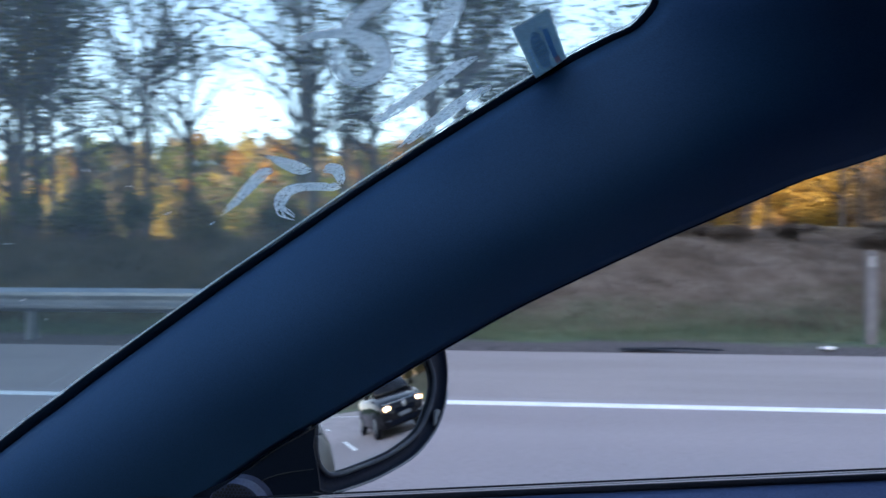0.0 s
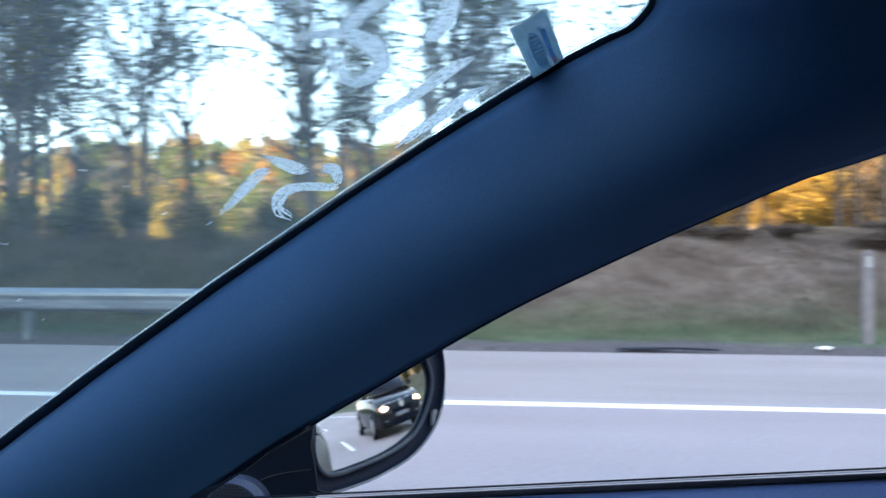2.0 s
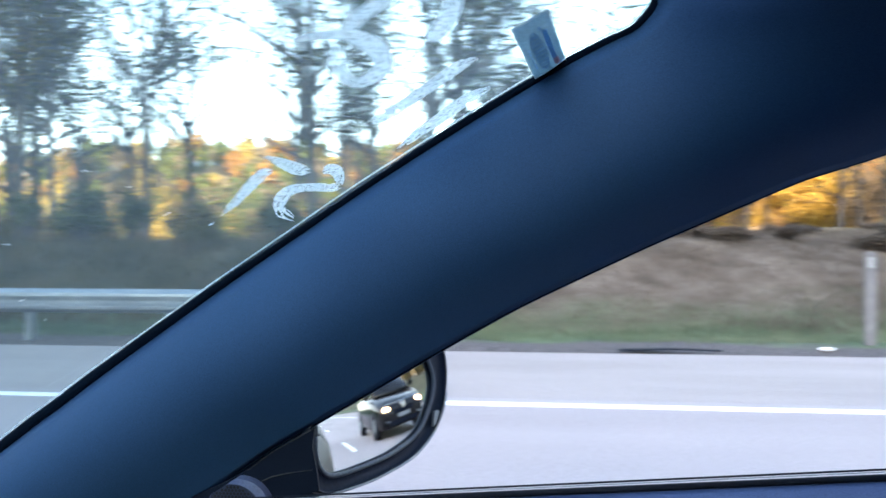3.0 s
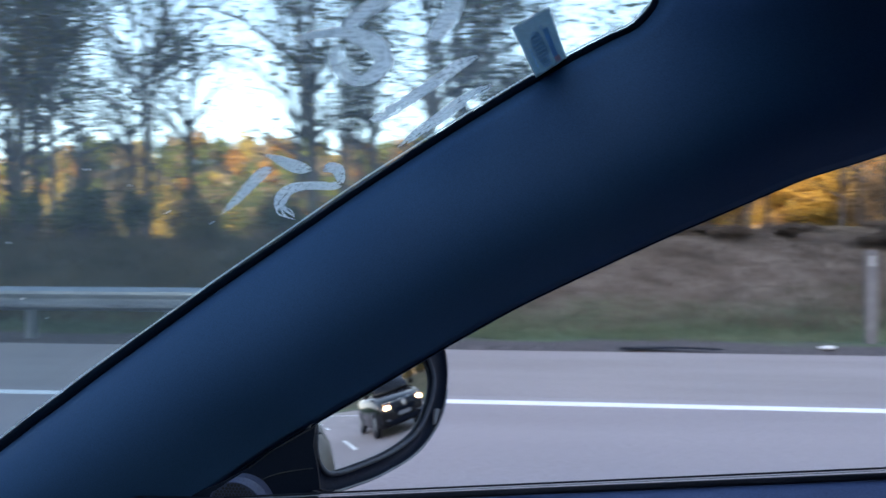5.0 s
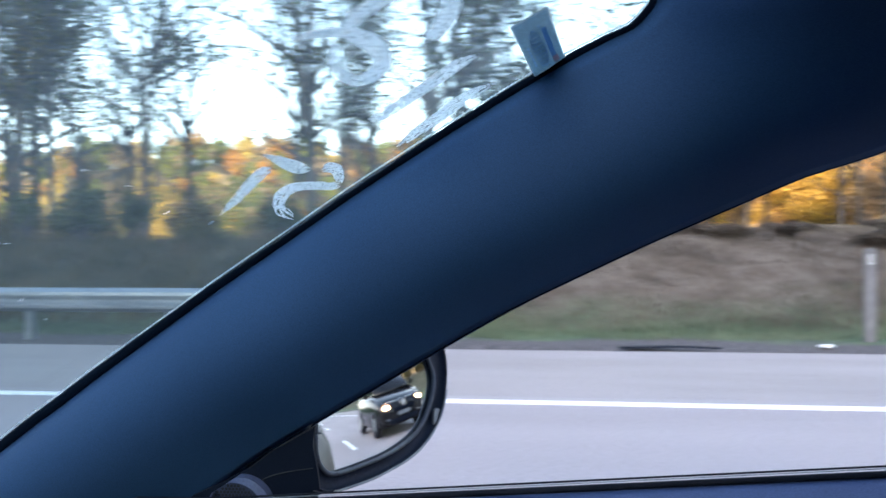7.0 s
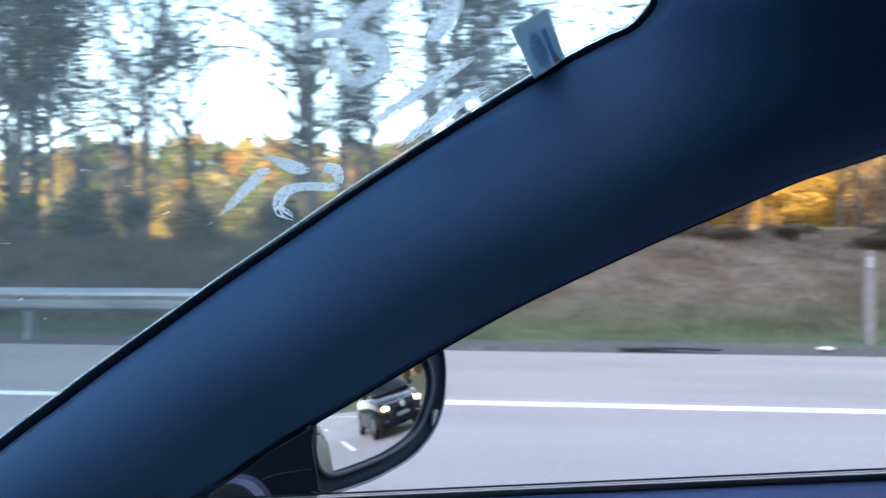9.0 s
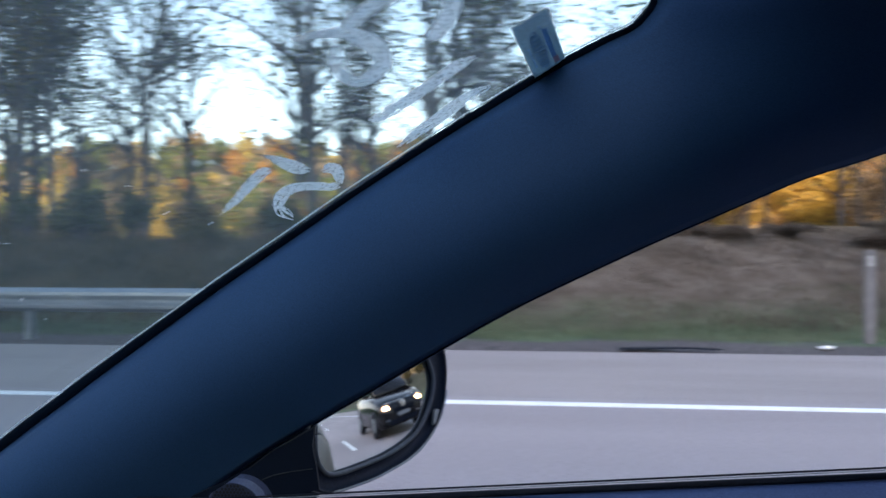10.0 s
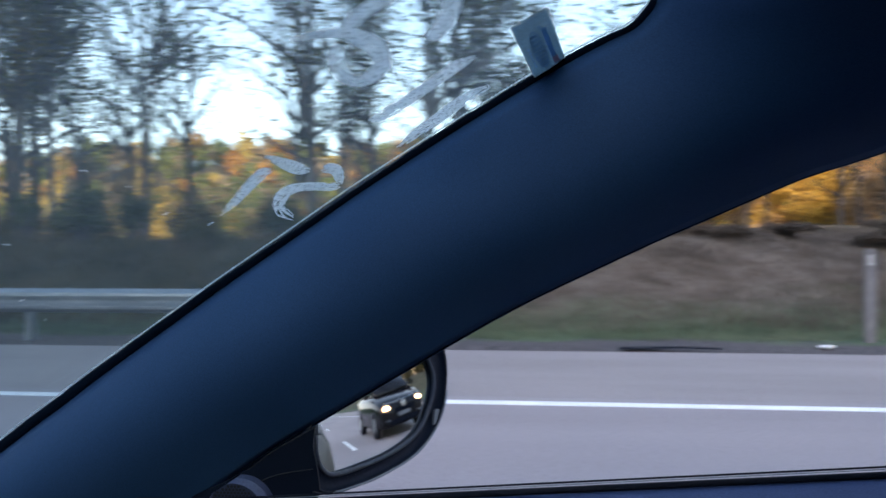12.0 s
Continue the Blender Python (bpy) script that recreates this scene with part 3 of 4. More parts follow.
part("hood", crowned_panel([(-1.84, 0.66, 0.60, 0.04), (-1.78, 0.76, 0.67, 0.05), (-1.5, 0.84, 0.76, 0.05), (-1.1, 0.885, 0.83, 0.045), (-0.75, 0.90, 0.868, 0.035), (-0.6, 0.90, 0.872, 0.03)]), PAINT, car, "dark grey bonnet", True)
for s in (1, -1):
    lamp = part("headlamp", box(-1.86, -1.72, s * 0.66 - 0.15, s * 0.66 + 0.15, 0.56, 0.67, 0.03), CHROME, car, "unlit clear headlamp")
    part("lens", box(-1.875, -1.862, s * 0.66 - 0.13, s * 0.66 + 0.13, 0.575, 0.655, 0.005), DARK_GLASS, lamp, "clear lens")
    part("tail_lamp", box(2.84, 2.915, s * 0.66 - 0.12, s * 0.66 + 0.12, 0.70, 0.86, 0.02), RED_LENS, car, "red tail lamp")
part("grille", box(-1.875, -1.80, -0.42, 0.42, 0.5, 0.6, 0.02), PLASTIC, car, "black grille")
part("front_bumper", box(-1.85, -1.72, -0.82, 0.82, 0.28, 0.66, 0.04), PAINT, car, "")
part("tail", box(2.78, 2.9, -0.78, 0.78, 0.3, 0.95, 0.04), PAINT, car, "")
part("boot_lid", crowned_panel([(2.36, 0.78, 0.955, 0.02), (2.6, 0.79, 0.96, 0.025), (2.82, 0.77, 0.945, 0.025), (2.89, 0.74, 0.90, 0.02)]), PAINT, car, "dark grey boot lid", True)
rear_glass = part("rear_window", ([(2.24, 0.69, 1.515), (2.24, -0.69, 1.515), (2.5, -0.76, 0.985), (2.5, 0.76, 0.985)], [(0, 1, 2, 3)]), DIMMING_GLASS, car, "unseen rear window, tint added to dim the cabin")

# the window sill of the near door: rubber wiper, bright edge and grey top
door_trim = part("door_trim", loft([[(x, 0.799, 0.9575 + 0.078 * (x + 0.25)), (x, 0.778, 0.9545 + 0.078 * (x + 0.25)), (x, 0.72, 0.940 + 0.078 * (x + 0.25)), (x, 0.66, 0.90 + 0.075 * (x + 0.25)),
                                     (x, 0.65, 0.45), (x, 0.83, 0.45), (x, 0.83, 0.94 + 0.06 * (x + 0.25))] for x in steps_between([(-0.5, 0.8, 14)])]), SILL, car, "grey grained door panel top", True)
part("window_wiper", tube([Vector((x, 0.797, 0.9600 + 0.078 * (x + 0.25))) for x in steps_between([(-0.34, 0.8, 20)])], [0.0037] * 21, 10), RUBBER, door_trim, "black rubber window seal", True)
part("bright_strip", tube([Vector((x, 0.815, 0.9596 + 0.0785 * (x + 0.25))) for x in steps_between([(-0.34, 0.8, 20)])], [0.0007] * 21, 6), GREY_PLASTIC, door_trim, "thin pale grey edge", True)
part("outer_seal", tube([Vector((x, 0.83, 0.9572 + 0.0785 * (x + 0.25))) for x in steps_between([(-0.34, 0.8, 20)])], [0.0012] * 21, 6), RUBBER, door_trim, "", True)
part("far_door_trim", box(-0.5, 1.8, -0.83, -0.7, 0.4, 0.97, 0.02), SILL, car, "grey door panel")
pane = part("side_window", ([(-0.32, 0.90, 0.92), (0.78, 0.90, 0.93), (0.86, 0.855, 1.46), (0.34, 0.862, 1.34), (-0.05, 0.905, 1.14)], [(0, 1, 2, 3, 4)]), SIDE_GLASS, car, "clear side window glass")
pane.visible_shadow = False
for corners, name in (([(-0.32, -0.90, 0.92), (0.78, -0.90, 0.93), (0.86, -0.855, 1.46), (0.34, -0.862, 1.34), (-0.05, -0.905, 1.14)], "side_window"),
                      ([(0.86, 0.885, 0.95), (1.88, 0.85, 0.97), (1.74, 0.73, 1.5), (0.94, 0.735, 1.5)], "rear_side_window"),
                      ([(0.86, -0.885, 0.95), (1.88, -0.85, 0.97), (1.74, -0.73, 1.5), (0.94, -0.735, 1.5)], "rear_side_window")):
    rear = name == "rear_side_window"
    sheet_glass = part(name, (corners, [tuple(range(len(corners)))]), DIMMING_GLASS if rear else SIDE_GLASS, car, "unseen rear side glass, tint added to dim the cabin" if rear else "clear side window glass")
    sheet_glass.visible_shadow = rear

# the corner panel where pillar and door meet, with the tweeter in it
corner = part("corner_panel", loft([[(x, y, z) for x, z in ((-0.47, 0.87), (-0.275, 0.905), (-0.27, 0.936), (-0.242, 0.943), (-0.2445, 0.965), (-0.2505, 0.9975), (-0.2479, 1.0217), (-0.2737, 1.0063), (-0.3026, 0.9893), (-0.3317, 0.9672), (-0.3609, 0.9507), (-0.4051, 0.9301), (-0.47, 0.88))] for y in (0.89, 0.896)]), PLASTIC, car, "black corner panel")
part("seam", tube(spline([(-0.3188, 0.8885, 0.9512), (-0.3021, 0.8885, 0.9588), (-0.2805, 0.8885, 0.9644), (-0.2497, 0.8885, 0.9695)], 5), [0.0006] * 16, 6), SEAM, corner)
part("seam", tube(spline([(-0.3317, 0.8885, 0.9665), (-0.3026, 0.8885, 0.9886), (-0.2737, 0.8885, 1.0056), (-0.2456, 0.8885, 1.0220)], 5), [0.0006] * 16, 6), SEAM, corner)


def tweeter():
    c = Vector((-0.339, 0.872, 0.9195))
    face = Vector((0.02, -0.99, 0.03)).normalized()
    a = face.cross(Vector((0, 0, 1))).normalized()
    b = a.cross(face)
    def bound(w):
        """Edge of the grille: the pod's rim is a crescent, widest above and behind it."""
        return 0.0392 - 0.0075 * max(0.0, math.cos(w - 2.5))
    turns = [2 * math.pi * q / 48 for q in range(48)]
    spin = [a * math.cos(w) + b * math.sin(w) for w in turns]
    rows = [[c + face * h + r * d for d in spin] for r, h in ((0.042, -0.03), (0.0405, -0.012), (0.0398, -0.003))]
    rows += [[c + face * h + (bound(w) + g) * d for w, d in zip(turns, spin)] for h, g in ((0.0025, 0.0002), (0.0025, -0.0006), (-0.002, -0.0016))]
    def under_cover(geo):
        """The pillar cover overlaps the pod and hides its upper front."""
        bm = bmesh.new()
        vs = [bm.verts.new(p) for p in geo[0]]
        for f in geo[1]:
            bm.faces.new([vs[i] for i in f])
        bmesh.ops.bisect_plane(bm, geom=bm.verts[:] + bm.edges[:] + bm.faces[:], plane_co=Vector((-0.3317, 0.89, 0.9665)), plane_no=Vector((-0.5507, 0.0599, 0.8325)), clear_outer=True)
        return bm
    pod = part("tweeter", under_cover(loft(rows)), POD, car, "blue-grey tweeter pod")
    g = []
    for i in range(-11, 12):
        for j in range(-11, 12):
            x, y = 0.0044 * (i + 0.5 * (j % 2)), 0.0038 * j
            if math.hypot(x, y) < bound(math.atan2(y, x)) - 0.004:
                q = c + a * x + b * y
                g.append(([q + 0.0018 * (a * math.cos(w) + b * math.sin(w)) for w in (k2 * math.pi / 3 for k2 in range(6))], [tuple(range(6))]))
    part("grille", under_cover(([c - face * 0.001 + (bound(w) - 0.001) * d for w, d in zip(turns, spin)], [tuple(range(48))])), GRILLE, pod, "perforated dark grille")
    tagged(part("perforation", under_cover(merged(g)), FRIT, pod), kind="stuff")


tweeter()

# ---- the door mirror ----
MC = Vector((-0.196, 1.030, 0.996))
MN, MR, MU = Vector((0.842, -0.525, 0.126)).normalized(), Vector((0.529, 0.849, 0.0)).normalized(), Vector((-0.107, 0.067, 0.992)).normalized()
RADIUS = 1.571
GLASS_RIM = [(-0.115, 0.004), (-0.1165, -0.018), (-0.110, -0.039), (-0.091, -0.052), (-0.038, -0.0525), (0.021, -0.048), (0.079, -0.033), (0.116, -0.002), (0.135, 0.031), (0.1315, 0.062), (0.112, 0.086), (0.05, 0.096), (-0.02, 0.092), (-0.075, 0.074), (-0.108, 0.038)]
SHELL_RIM = [(-0.130, 0.008), (-0.139, -0.023), (-0.135, -0.051), (-0.111, -0.070), (-0.060, -0.0735), (-0.006, -0.071), (0.066, -0.059), (0.124, -0.028), (0.158, 0.018), (0.170, 0.063), (0.157, 0.097), (0.08, 0.112), (-0.02, 0.108), (-0.085, 0.080), (-0.116, 0.042)]


def rim_loop(points, lift=0.0, scale=1.0, sag=True):
    p = spline([(a, b, 0) for a, b in points + points[:1]], 4)[:-1]
    out = []
    for q in p:
        a, b = q.x * scale, q.y * scale
        drop = (a * a + b * b) / (2 * RADIUS) if sag else 0.0
        out.append(MC + MR * a + MU * b + MN * (lift - drop))
    return out


side_mirror = part("side_mirror", loft([rim_loop(SHELL_RIM, 0.010, 0.985), rim_loop(SHELL_RIM, 0.013, 1.0), rim_loop(SHELL_RIM, 0.006, 1.02), rim_loop(SHELL_RIM, -0.03, 1.01), rim_loop(SHELL_RIM, -0.07, 0.9), rim_loop(SHELL_RIM, -0.10, 0.6), rim_loop(SHELL_RIM, -0.108, 0.2)], True, False), GLOSS, car, "gloss black door mirror housing", True)
part("bezel", loft([rim_loop(SHELL_RIM, 0.010, 0.985), rim_loop(SHELL_RIM, 0.004, 0.96), rim_loop(GLASS_RIM, 0.004, 1.05), rim_loop(GLASS_RIM, 0.006, 1.025), rim_loop(GLASS_RIM, 0.004, 1.0), rim_loop(GLASS_RIM, -0.004, 0.995)], True, False), BEZEL, side_mirror, "black inner bezel", True)
glass_edge = rim_loop(GLASS_RIM, 0.0045, 1.012)
part("glass_lip", tube(glass_edge + glass_edge[:1], [0.0034] * (len(glass_edge) + 1), 6), MIRROR_LIP, side_mirror, "thin blue-grey lip round the mirror glass", True)
# pale tube paints the highlight along the housing's lower lip
lipline = rim_loop(SHELL_RIM, 0.0145, 1.003)
part("housing_highlight", tube([lipline[i] for i in range(13, 33)], [0.0017] * 20, 6), GREY_PLASTIC, side_mirror, "grey line painting the highlight on the housing's lower lip", True)
disc = [MC] + rim_loop(GLASS_RIM, 0.0, 0.25) + rim_loop(GLASS_RIM, 0.0, 0.5) + rim_loop(GLASS_RIM, 0.0, 0.75) + rim_loop(GLASS_RIM, 0.0, 1.0)
nr = len(rim_loop(GLASS_RIM))
df = [(0, 1 + j, 1 + (j + 1) % nr) for j in range(nr)]
for r in range(3):
    df += [(1 + r * nr + j, 1 + (r + 1) * nr + j, 1 + (r + 1) * nr + (j + 1) % nr, 1 + r * nr + (j + 1) % nr) for j in range(nr)]
glass = part("mirror_glass", (disc, df), MIRROR, side_mirror, "convex mirror glass reflecting the road behind", True)
glass.data.normals_split_custom_set_from_vertices([((v.co - (MC - MN * RADIUS)).normalized()) for v in glass.data.vertices])
ins = [MC + MR * a + MU * b + MN * 0.008 for a, b in ((0.116, -0.029), (0.122, -0.025), (0.134, -0.009), (0.129, -0.006), (0.121, -0.008))]
part("rim_insert", loft([ins, [p - MN * 0.004 for p in ins]]), GREY_PLASTIC, side_mirror, "small grey insert")
arm = loft([[Vector((x, 0.958, z)) for x, z in ((-0.40, 0.90), (-0.27, 0.90), (-0.25, 0.96), (-0.29, 0.99), (-0.40, 0.96))], [Vector((x, 1.0, z)) for x, z in ((-0.34, 0.92), (-0.25, 0.925), (-0.24, 0.955), (-0.27, 0.975), (-0.34, 0.96))]])
part("mirror_arm", arm, PLASTIC, side_mirror, "black mirror arm")

def flipped(geo):
    return [Vector((p.x, -p.y, p.z)) for p in geo[0]], [f[::-1] for f in geo[1]]


far_mirror = part("side_mirror", flipped(loft([rim_loop(SHELL_RIM, 0.010, 0.985), rim_loop(SHELL_RIM, 0.006, 1.02), rim_loop(SHELL_RIM, -0.03, 1.01), rim_loop(SHELL_RIM, -0.07, 0.9), rim_loop(SHELL_RIM, -0.10, 0.6), rim_loop(SHELL_RIM, -0.108, 0.2)], True, False)), GLOSS, car, "gloss black door mirror housing", True)
part("mirror_glass", flipped((rim_loop(GLASS_RIM, 0.004, 1.1), [tuple(range(nr))])), MIRROR, far_mirror, "mirror glass")
part("mirror_arm", flipped(arm), PLASTIC, far_mirror, "black mirror arm")

# ---- marks and sticker on the windshield ----
def paint_stroke(rows, lift):
    """A brushed stroke of window paint: bristle strands side by side, ragged at both ends, half a millimetre thick."""
    mid = spline([(a, b, 0) for a, b, c, d in rows], 10)
    half = spline([(c, d, 0) for a, b, c, d in rows], 10)
    n, pieces = len(mid), []
    strands = 9
    for s in range(strands):
        w0, w1 = -1 + 2 * s / strands, -1 + 2 * (s + random.uniform(0.8, 1.12)) / strands
        start, end = int(random.uniform(0, 0.14) ** 1.0 * n), n - int(random.uniform(0, 0.16) * n)
        breaks = sorted(random.uniform(0, 1) for _ in range(2))
        run = []
        for i in range(start, end):
            t = i / n
            skip = any(abs(t - k) < 0.022 for k in breaks) and (t < 0.3 or t > 0.62)
            if not skip:
                e = 0.06 * noise.noise((t * 26, s * 3.1, lift * 4000))
                a, b = mid[i] + half[i] * (w0 + e), mid[i] + half[i] * (w1 + e)
                run.append([on_glass(a.x, a.y, -lift), on_glass(b.x, b.y, -lift), on_glass(b.x, b.y, -lift - 0.0005), on_glass(a.x, a.y, -lift - 0.0005)])
            if (skip or i == end - 1) and len(run) > 1:
                pieces.append(loft(run))
            if skip:
                run = []
    v, f = merged(pieces)
    ob = mesh_object("paint_mark", v, f, CHALK)
    return tagged(ob, "streaky pale window paint brushstroke on the windshield", "paint mark", "window paint marks")


# each stroke: places along its middle on the glass, with its half width
paint_stroke([(0.251, 0.412, -0.0006, -0.0013), (0.261, 0.399, -0.0015, -0.0033), (0.271, 0.384, -0.0022, -0.0046), (0.278, 0.367, -0.0039, -0.0067), (0.282, 0.342, -0.0060, -0.0070), (0.282, 0.311, -0.0069, -0.0005), (0.274, 0.283, -0.0019, 0.0136), (0.260, 0.275, 0.0025, 0.0134), (0.251, 0.285, 0.0041, 0.0081), (0.251, 0.311, 0.0049, 0.0019), (0.258, 0.337, 0.0034, -0.0047), (0.267, 0.353, 0.0012, -0.0069), (0.273, 0.360, 0.0002, -0.0039)], 0.0012)
paint_stroke([(0.279, 0.372, -0.0004, -0.0041), (0.288, 0.375, -0.0009, -0.0089), (0.299, 0.376, -0.0011, -0.0089), (0.310, 0.374, -0.0014, -0.0088), (0.320, 0.369, -0.0013, -0.0072)], 0.0016)
paint_stroke([(0.309, 0.275, -0.0004, -0.0036), (0.317, 0.273, -0.0005, -0.0119), (0.329, 0.280, 0.0014, -0.0161), (0.340, 0.297, 0.0031, -0.0143), (0.348, 0.313, 0.0028, -0.0104)], 0.0020)
paint_stroke([(0.220, 0.189, -0.0009, -0.0032), (0.230, 0.182, -0.0032, -0.0133), (0.249, 0.176, -0.0028, -0.0152), (0.270, 0.175, -0.0022, -0.0151), (0.291, 0.175, -0.0016, -0.0150), (0.311, 0.175, -0.0014, -0.0149), (0.328, 0.168, -0.0006, -0.0067)], 0.0024)
paint_stroke([(0.200, 0.056, -0.0009, -0.0048), (0.228, 0.062, -0.0031, -0.0186), (0.253, 0.063, -0.0029, -0.0207), (0.275, 0.066, -0.0026, -0.0227), (0.299, 0.064, -0.0019, -0.0181), (0.319, 0.052, -0.0006, -0.0069)], 0.0028)
paint_stroke([(0.066, 0.219, -0.0014, -0.0032), (0.085, 0.223, -0.0037, -0.0092), (0.112, 0.236, -0.0045, -0.0130), (0.131, 0.243, -0.0048, -0.0128), (0.138, 0.239, -0.0025, -0.0057)], 0.0032)
paint_stroke([(0.154, 0.278, -0.0007, -0.0008), (0.153, 0.264, -0.0027, -0.0029), (0.150, 0.245, -0.0055, -0.0059), (0.146, 0.215, -0.0082, -0.0100), (0.144, 0.192, -0.0078, -0.0119), (0.145, 0.175, -0.0032, -0.0055)], 0.0036)
paint_stroke([(0.147, 0.153, -0.0030, -0.0071), (0.152, 0.144, -0.0073, -0.0139), (0.150, 0.122, -0.0076, -0.0041), (0.140, 0.095, -0.0027, 0.0078), (0.127, 0.069, -0.0006, 0.0066)], 0.0040)
paint_stroke([(0.129, 0.069, 0.0036, 0.0089), (0.124, 0.081, 0.0066, 0.0139), (0.122, 0.113, 0.0065, 0.0120), (0.119, 0.145, 0.0061, 0.0119), (0.112, 0.161, 0.0066, 0.0166), (0.095, 0.152, 0.0026, 0.0167), (0.075, 0.115, -0.0073, -0.0013), (0.060, 0.060, -0.0040, -0.0039)], 0.0044)

for a, b, da, db in [(-0.069, 0.322, 0.003, -0.001), (-0.120, 0.251, 0.002, -0.001), (0.063, 0.291, 0.004, -0.001), (0.046, 0.204, 0.005, -0.001), (0.097, 0.374, -0.001, -0.002), (-0.303, -0.420, 0.004, 0.000), (0.024, 0.414, -0.001, -0.002), (0.111, 0.429, -0.001, -0.002)]:
    da, db = da * 0.55, db * 0.55
    part("scratch", loft([[on_glass(a - da + 0.0004, b - db, -0.001), on_glass(a - da, b - db + 0.001, -0.001), on_glass(a - da, b - db, -0.0012)], [on_glass(a + da + 0.0004, b + db, -0.001), on_glass(a + da, b + db + 0.001, -0.001), on_glass(a + da, b + db, -0.0012)]]), GLINT_AND_WHITE, windshield, "tiny pale scratch")

SC = [Vector((a, b, 0)) for a, b in [(0.366, 0.203), (0.4, 0.192), (0.397, -0.006), (0.359, 0.004)]]


def sticker_point(s, t):
    return SC[0].lerp(SC[3], s).lerp(SC[1].lerp(SC[2], s), t)


def sticker_quad(s0, s1, t0, t1, lift, bow=0):
    """A patch of the sticker in fractions of its length and width."""
    def at(s, t):
        p = sticker_point(s, t)
        return on_glass(p.x, p.y, -lift)
    n = 4
    top = [at(s0 + (s1 - s0) * i / n, t0) for i in range(n + 1)] + [at(s0 + (s1 - s0) * i / n, t1) for i in range(n, -1, -1)]
    return loft([top, [p - GN * 0.0003 for p in top]])


sticker = thing("windshield_sticker", "pale reminder sticker with faded blue print on the windshield", "sticker")
part("film", sticker_quad(0, 1, 0, 1, 0.010), STICKER, sticker, "pale translucent film")
for s0, s1, t0, t1 in ((0, 1, 0, 0.035), (0.97, 1, 0.035, 1), (0, 0.02, 0.035, 1), (0.02, 0.97, 0.965, 1)):
    part("border", sticker_quad(s0, s1, t0, t1, 0.0106), GLINT_AND_WHITE, sticker, "white cut edge")
part("print_band", sticker_quad(0.24, 0.80, 0.66, 0.80, 0.0106), STICKER_BLUE, sticker, "blue band")
part("print_spot", sticker_quad(0.80, 0.93, 0.68, 0.84, 0.0108), STICKER_RED, sticker, "red spot")
part("print_dot", sticker_quad(0.17, 0.22, 0.60, 0.68, 0.0106), STICKER_INK, sticker, "small blue dot")
for i in range(9):
    part("print_bar", sticker_quad(0.26 + i * 0.074, 0.26 + i * 0.074 + 0.046, 0.31 - 0.04 * math.sin(i / 8 * math.pi), 0.55 + 0.04 * math.sin(i / 8 * math.pi), 0.0106), STICKER_INK, sticker, "dark blue print")
oval = []
for i in range(33):
    w = 2 * math.pi * i / 32
    oval.append(((0.56 + 0.36 * math.cos(w), 0.43 + 0.175 * math.sin(w)), (0.56 + 0.335 * math.cos(w), 0.43 + 0.145 * math.sin(w))))
ring = [[on_glass(q.x, q.y, -l) for q, l in ((sticker_point(*a), 0.0106), (sticker_point(*b), 0.0106), (sticker_point(*b), 0.0109), (sticker_point(*a), 0.0109))] for a, b in oval]
part("print_oval", loft(ring, True, False), STICKER_INK, sticker, "dark blue oval outline")
for i in range(6):
    part("print_line", sticker_quad(0.42 + i * 0.07, 0.42 + i * 0.07 + 0.05, 0.15, 0.2, 0.0106), STICKER_BLUE, sticker, "faint small print")


# ---- guard rail ----
def guard_rail(x0, x1, y, top):
    g = thing("guard_rail", "galvanised steel guard rail on posts beside the shoulder", "guard rail", at=(0, 0, 0))
    prof = [(0.0, 0.0), (-0.02, 0.018), (-0.075, 0.05), (-0.08, 0.085), (-0.03, 0.125), (-0.012, 0.15), (-0.03, 0.178), (-0.08, 0.215), (-0.075, 0.25), (-0.02, 0.285), (0.0, 0.305)]
    n = int((x1 - x0) / 1.905)
    for i in range(n):
        a, b = x1 - (i + 1) * 1.905, x1 - i * 1.905
        rings = [[(x, y + p, top - 0.305 + q + (0.006 if x == b else 0)) for p, q in prof] + [(x, y + p + 0.004, top - 0.305 + q) for p, q in prof[::-1]] for x in (a, b + 0.02)]
        part("beam", loft(rings), ZINC, g, "ridged zinc beam", False)
        post = part("post", box(a + 0.9, a + 0.96, y + 0.02, y + 0.17, -0.3, top - 0.02, 0.004, 1), ZINC, g, "steel post")
        part("spacer", box(a + 0.87, a + 0.99, y + 0.006, y + 0.02, top - 0.28, top - 0.04, 0.003, 1), ZINC, post)
    rings = [[(x1 + d, y + p + d * 0.12, max(-0.02, (top - 0.305 + q) * (1 - d / 2.2) ** 1.2 - 0.02 * d)) for p, q in prof] + [(x1 + d, y + p + 0.004 + d * 0.12, max(-0.02, (top - 0.305 + q) * (1 - d / 2.2) ** 1.2 - 0.02 * d)) for p, q in prof[::-1]] for d in (0.0, 0.5, 1.0, 1.5, 2.0)]
    part("end_ramp", loft(rings), ZINC, g, "beam end bent down to the ground")
    return g


guard_rail(-44, -3.4, 8.92, 0.665)


def marker_post(x, y):
    p = thing("marker_post", "slim white roadside marker post on the verge", "marker post", at=(x, y, ground_z(x, y)))
    part("shaft", box(-0.07, 0.07, -0.02, 0.02, -0.1, 1.15, 0.012), POST_GREY, p, "weathered white plastic shaft")
    part("reflector", box(-0.035, 0.035, -0.024, -0.018, 0.95, 1.08, 0.004), ZINC, p, "silver reflector")
    return p


marker_post(4.3, 9.45)


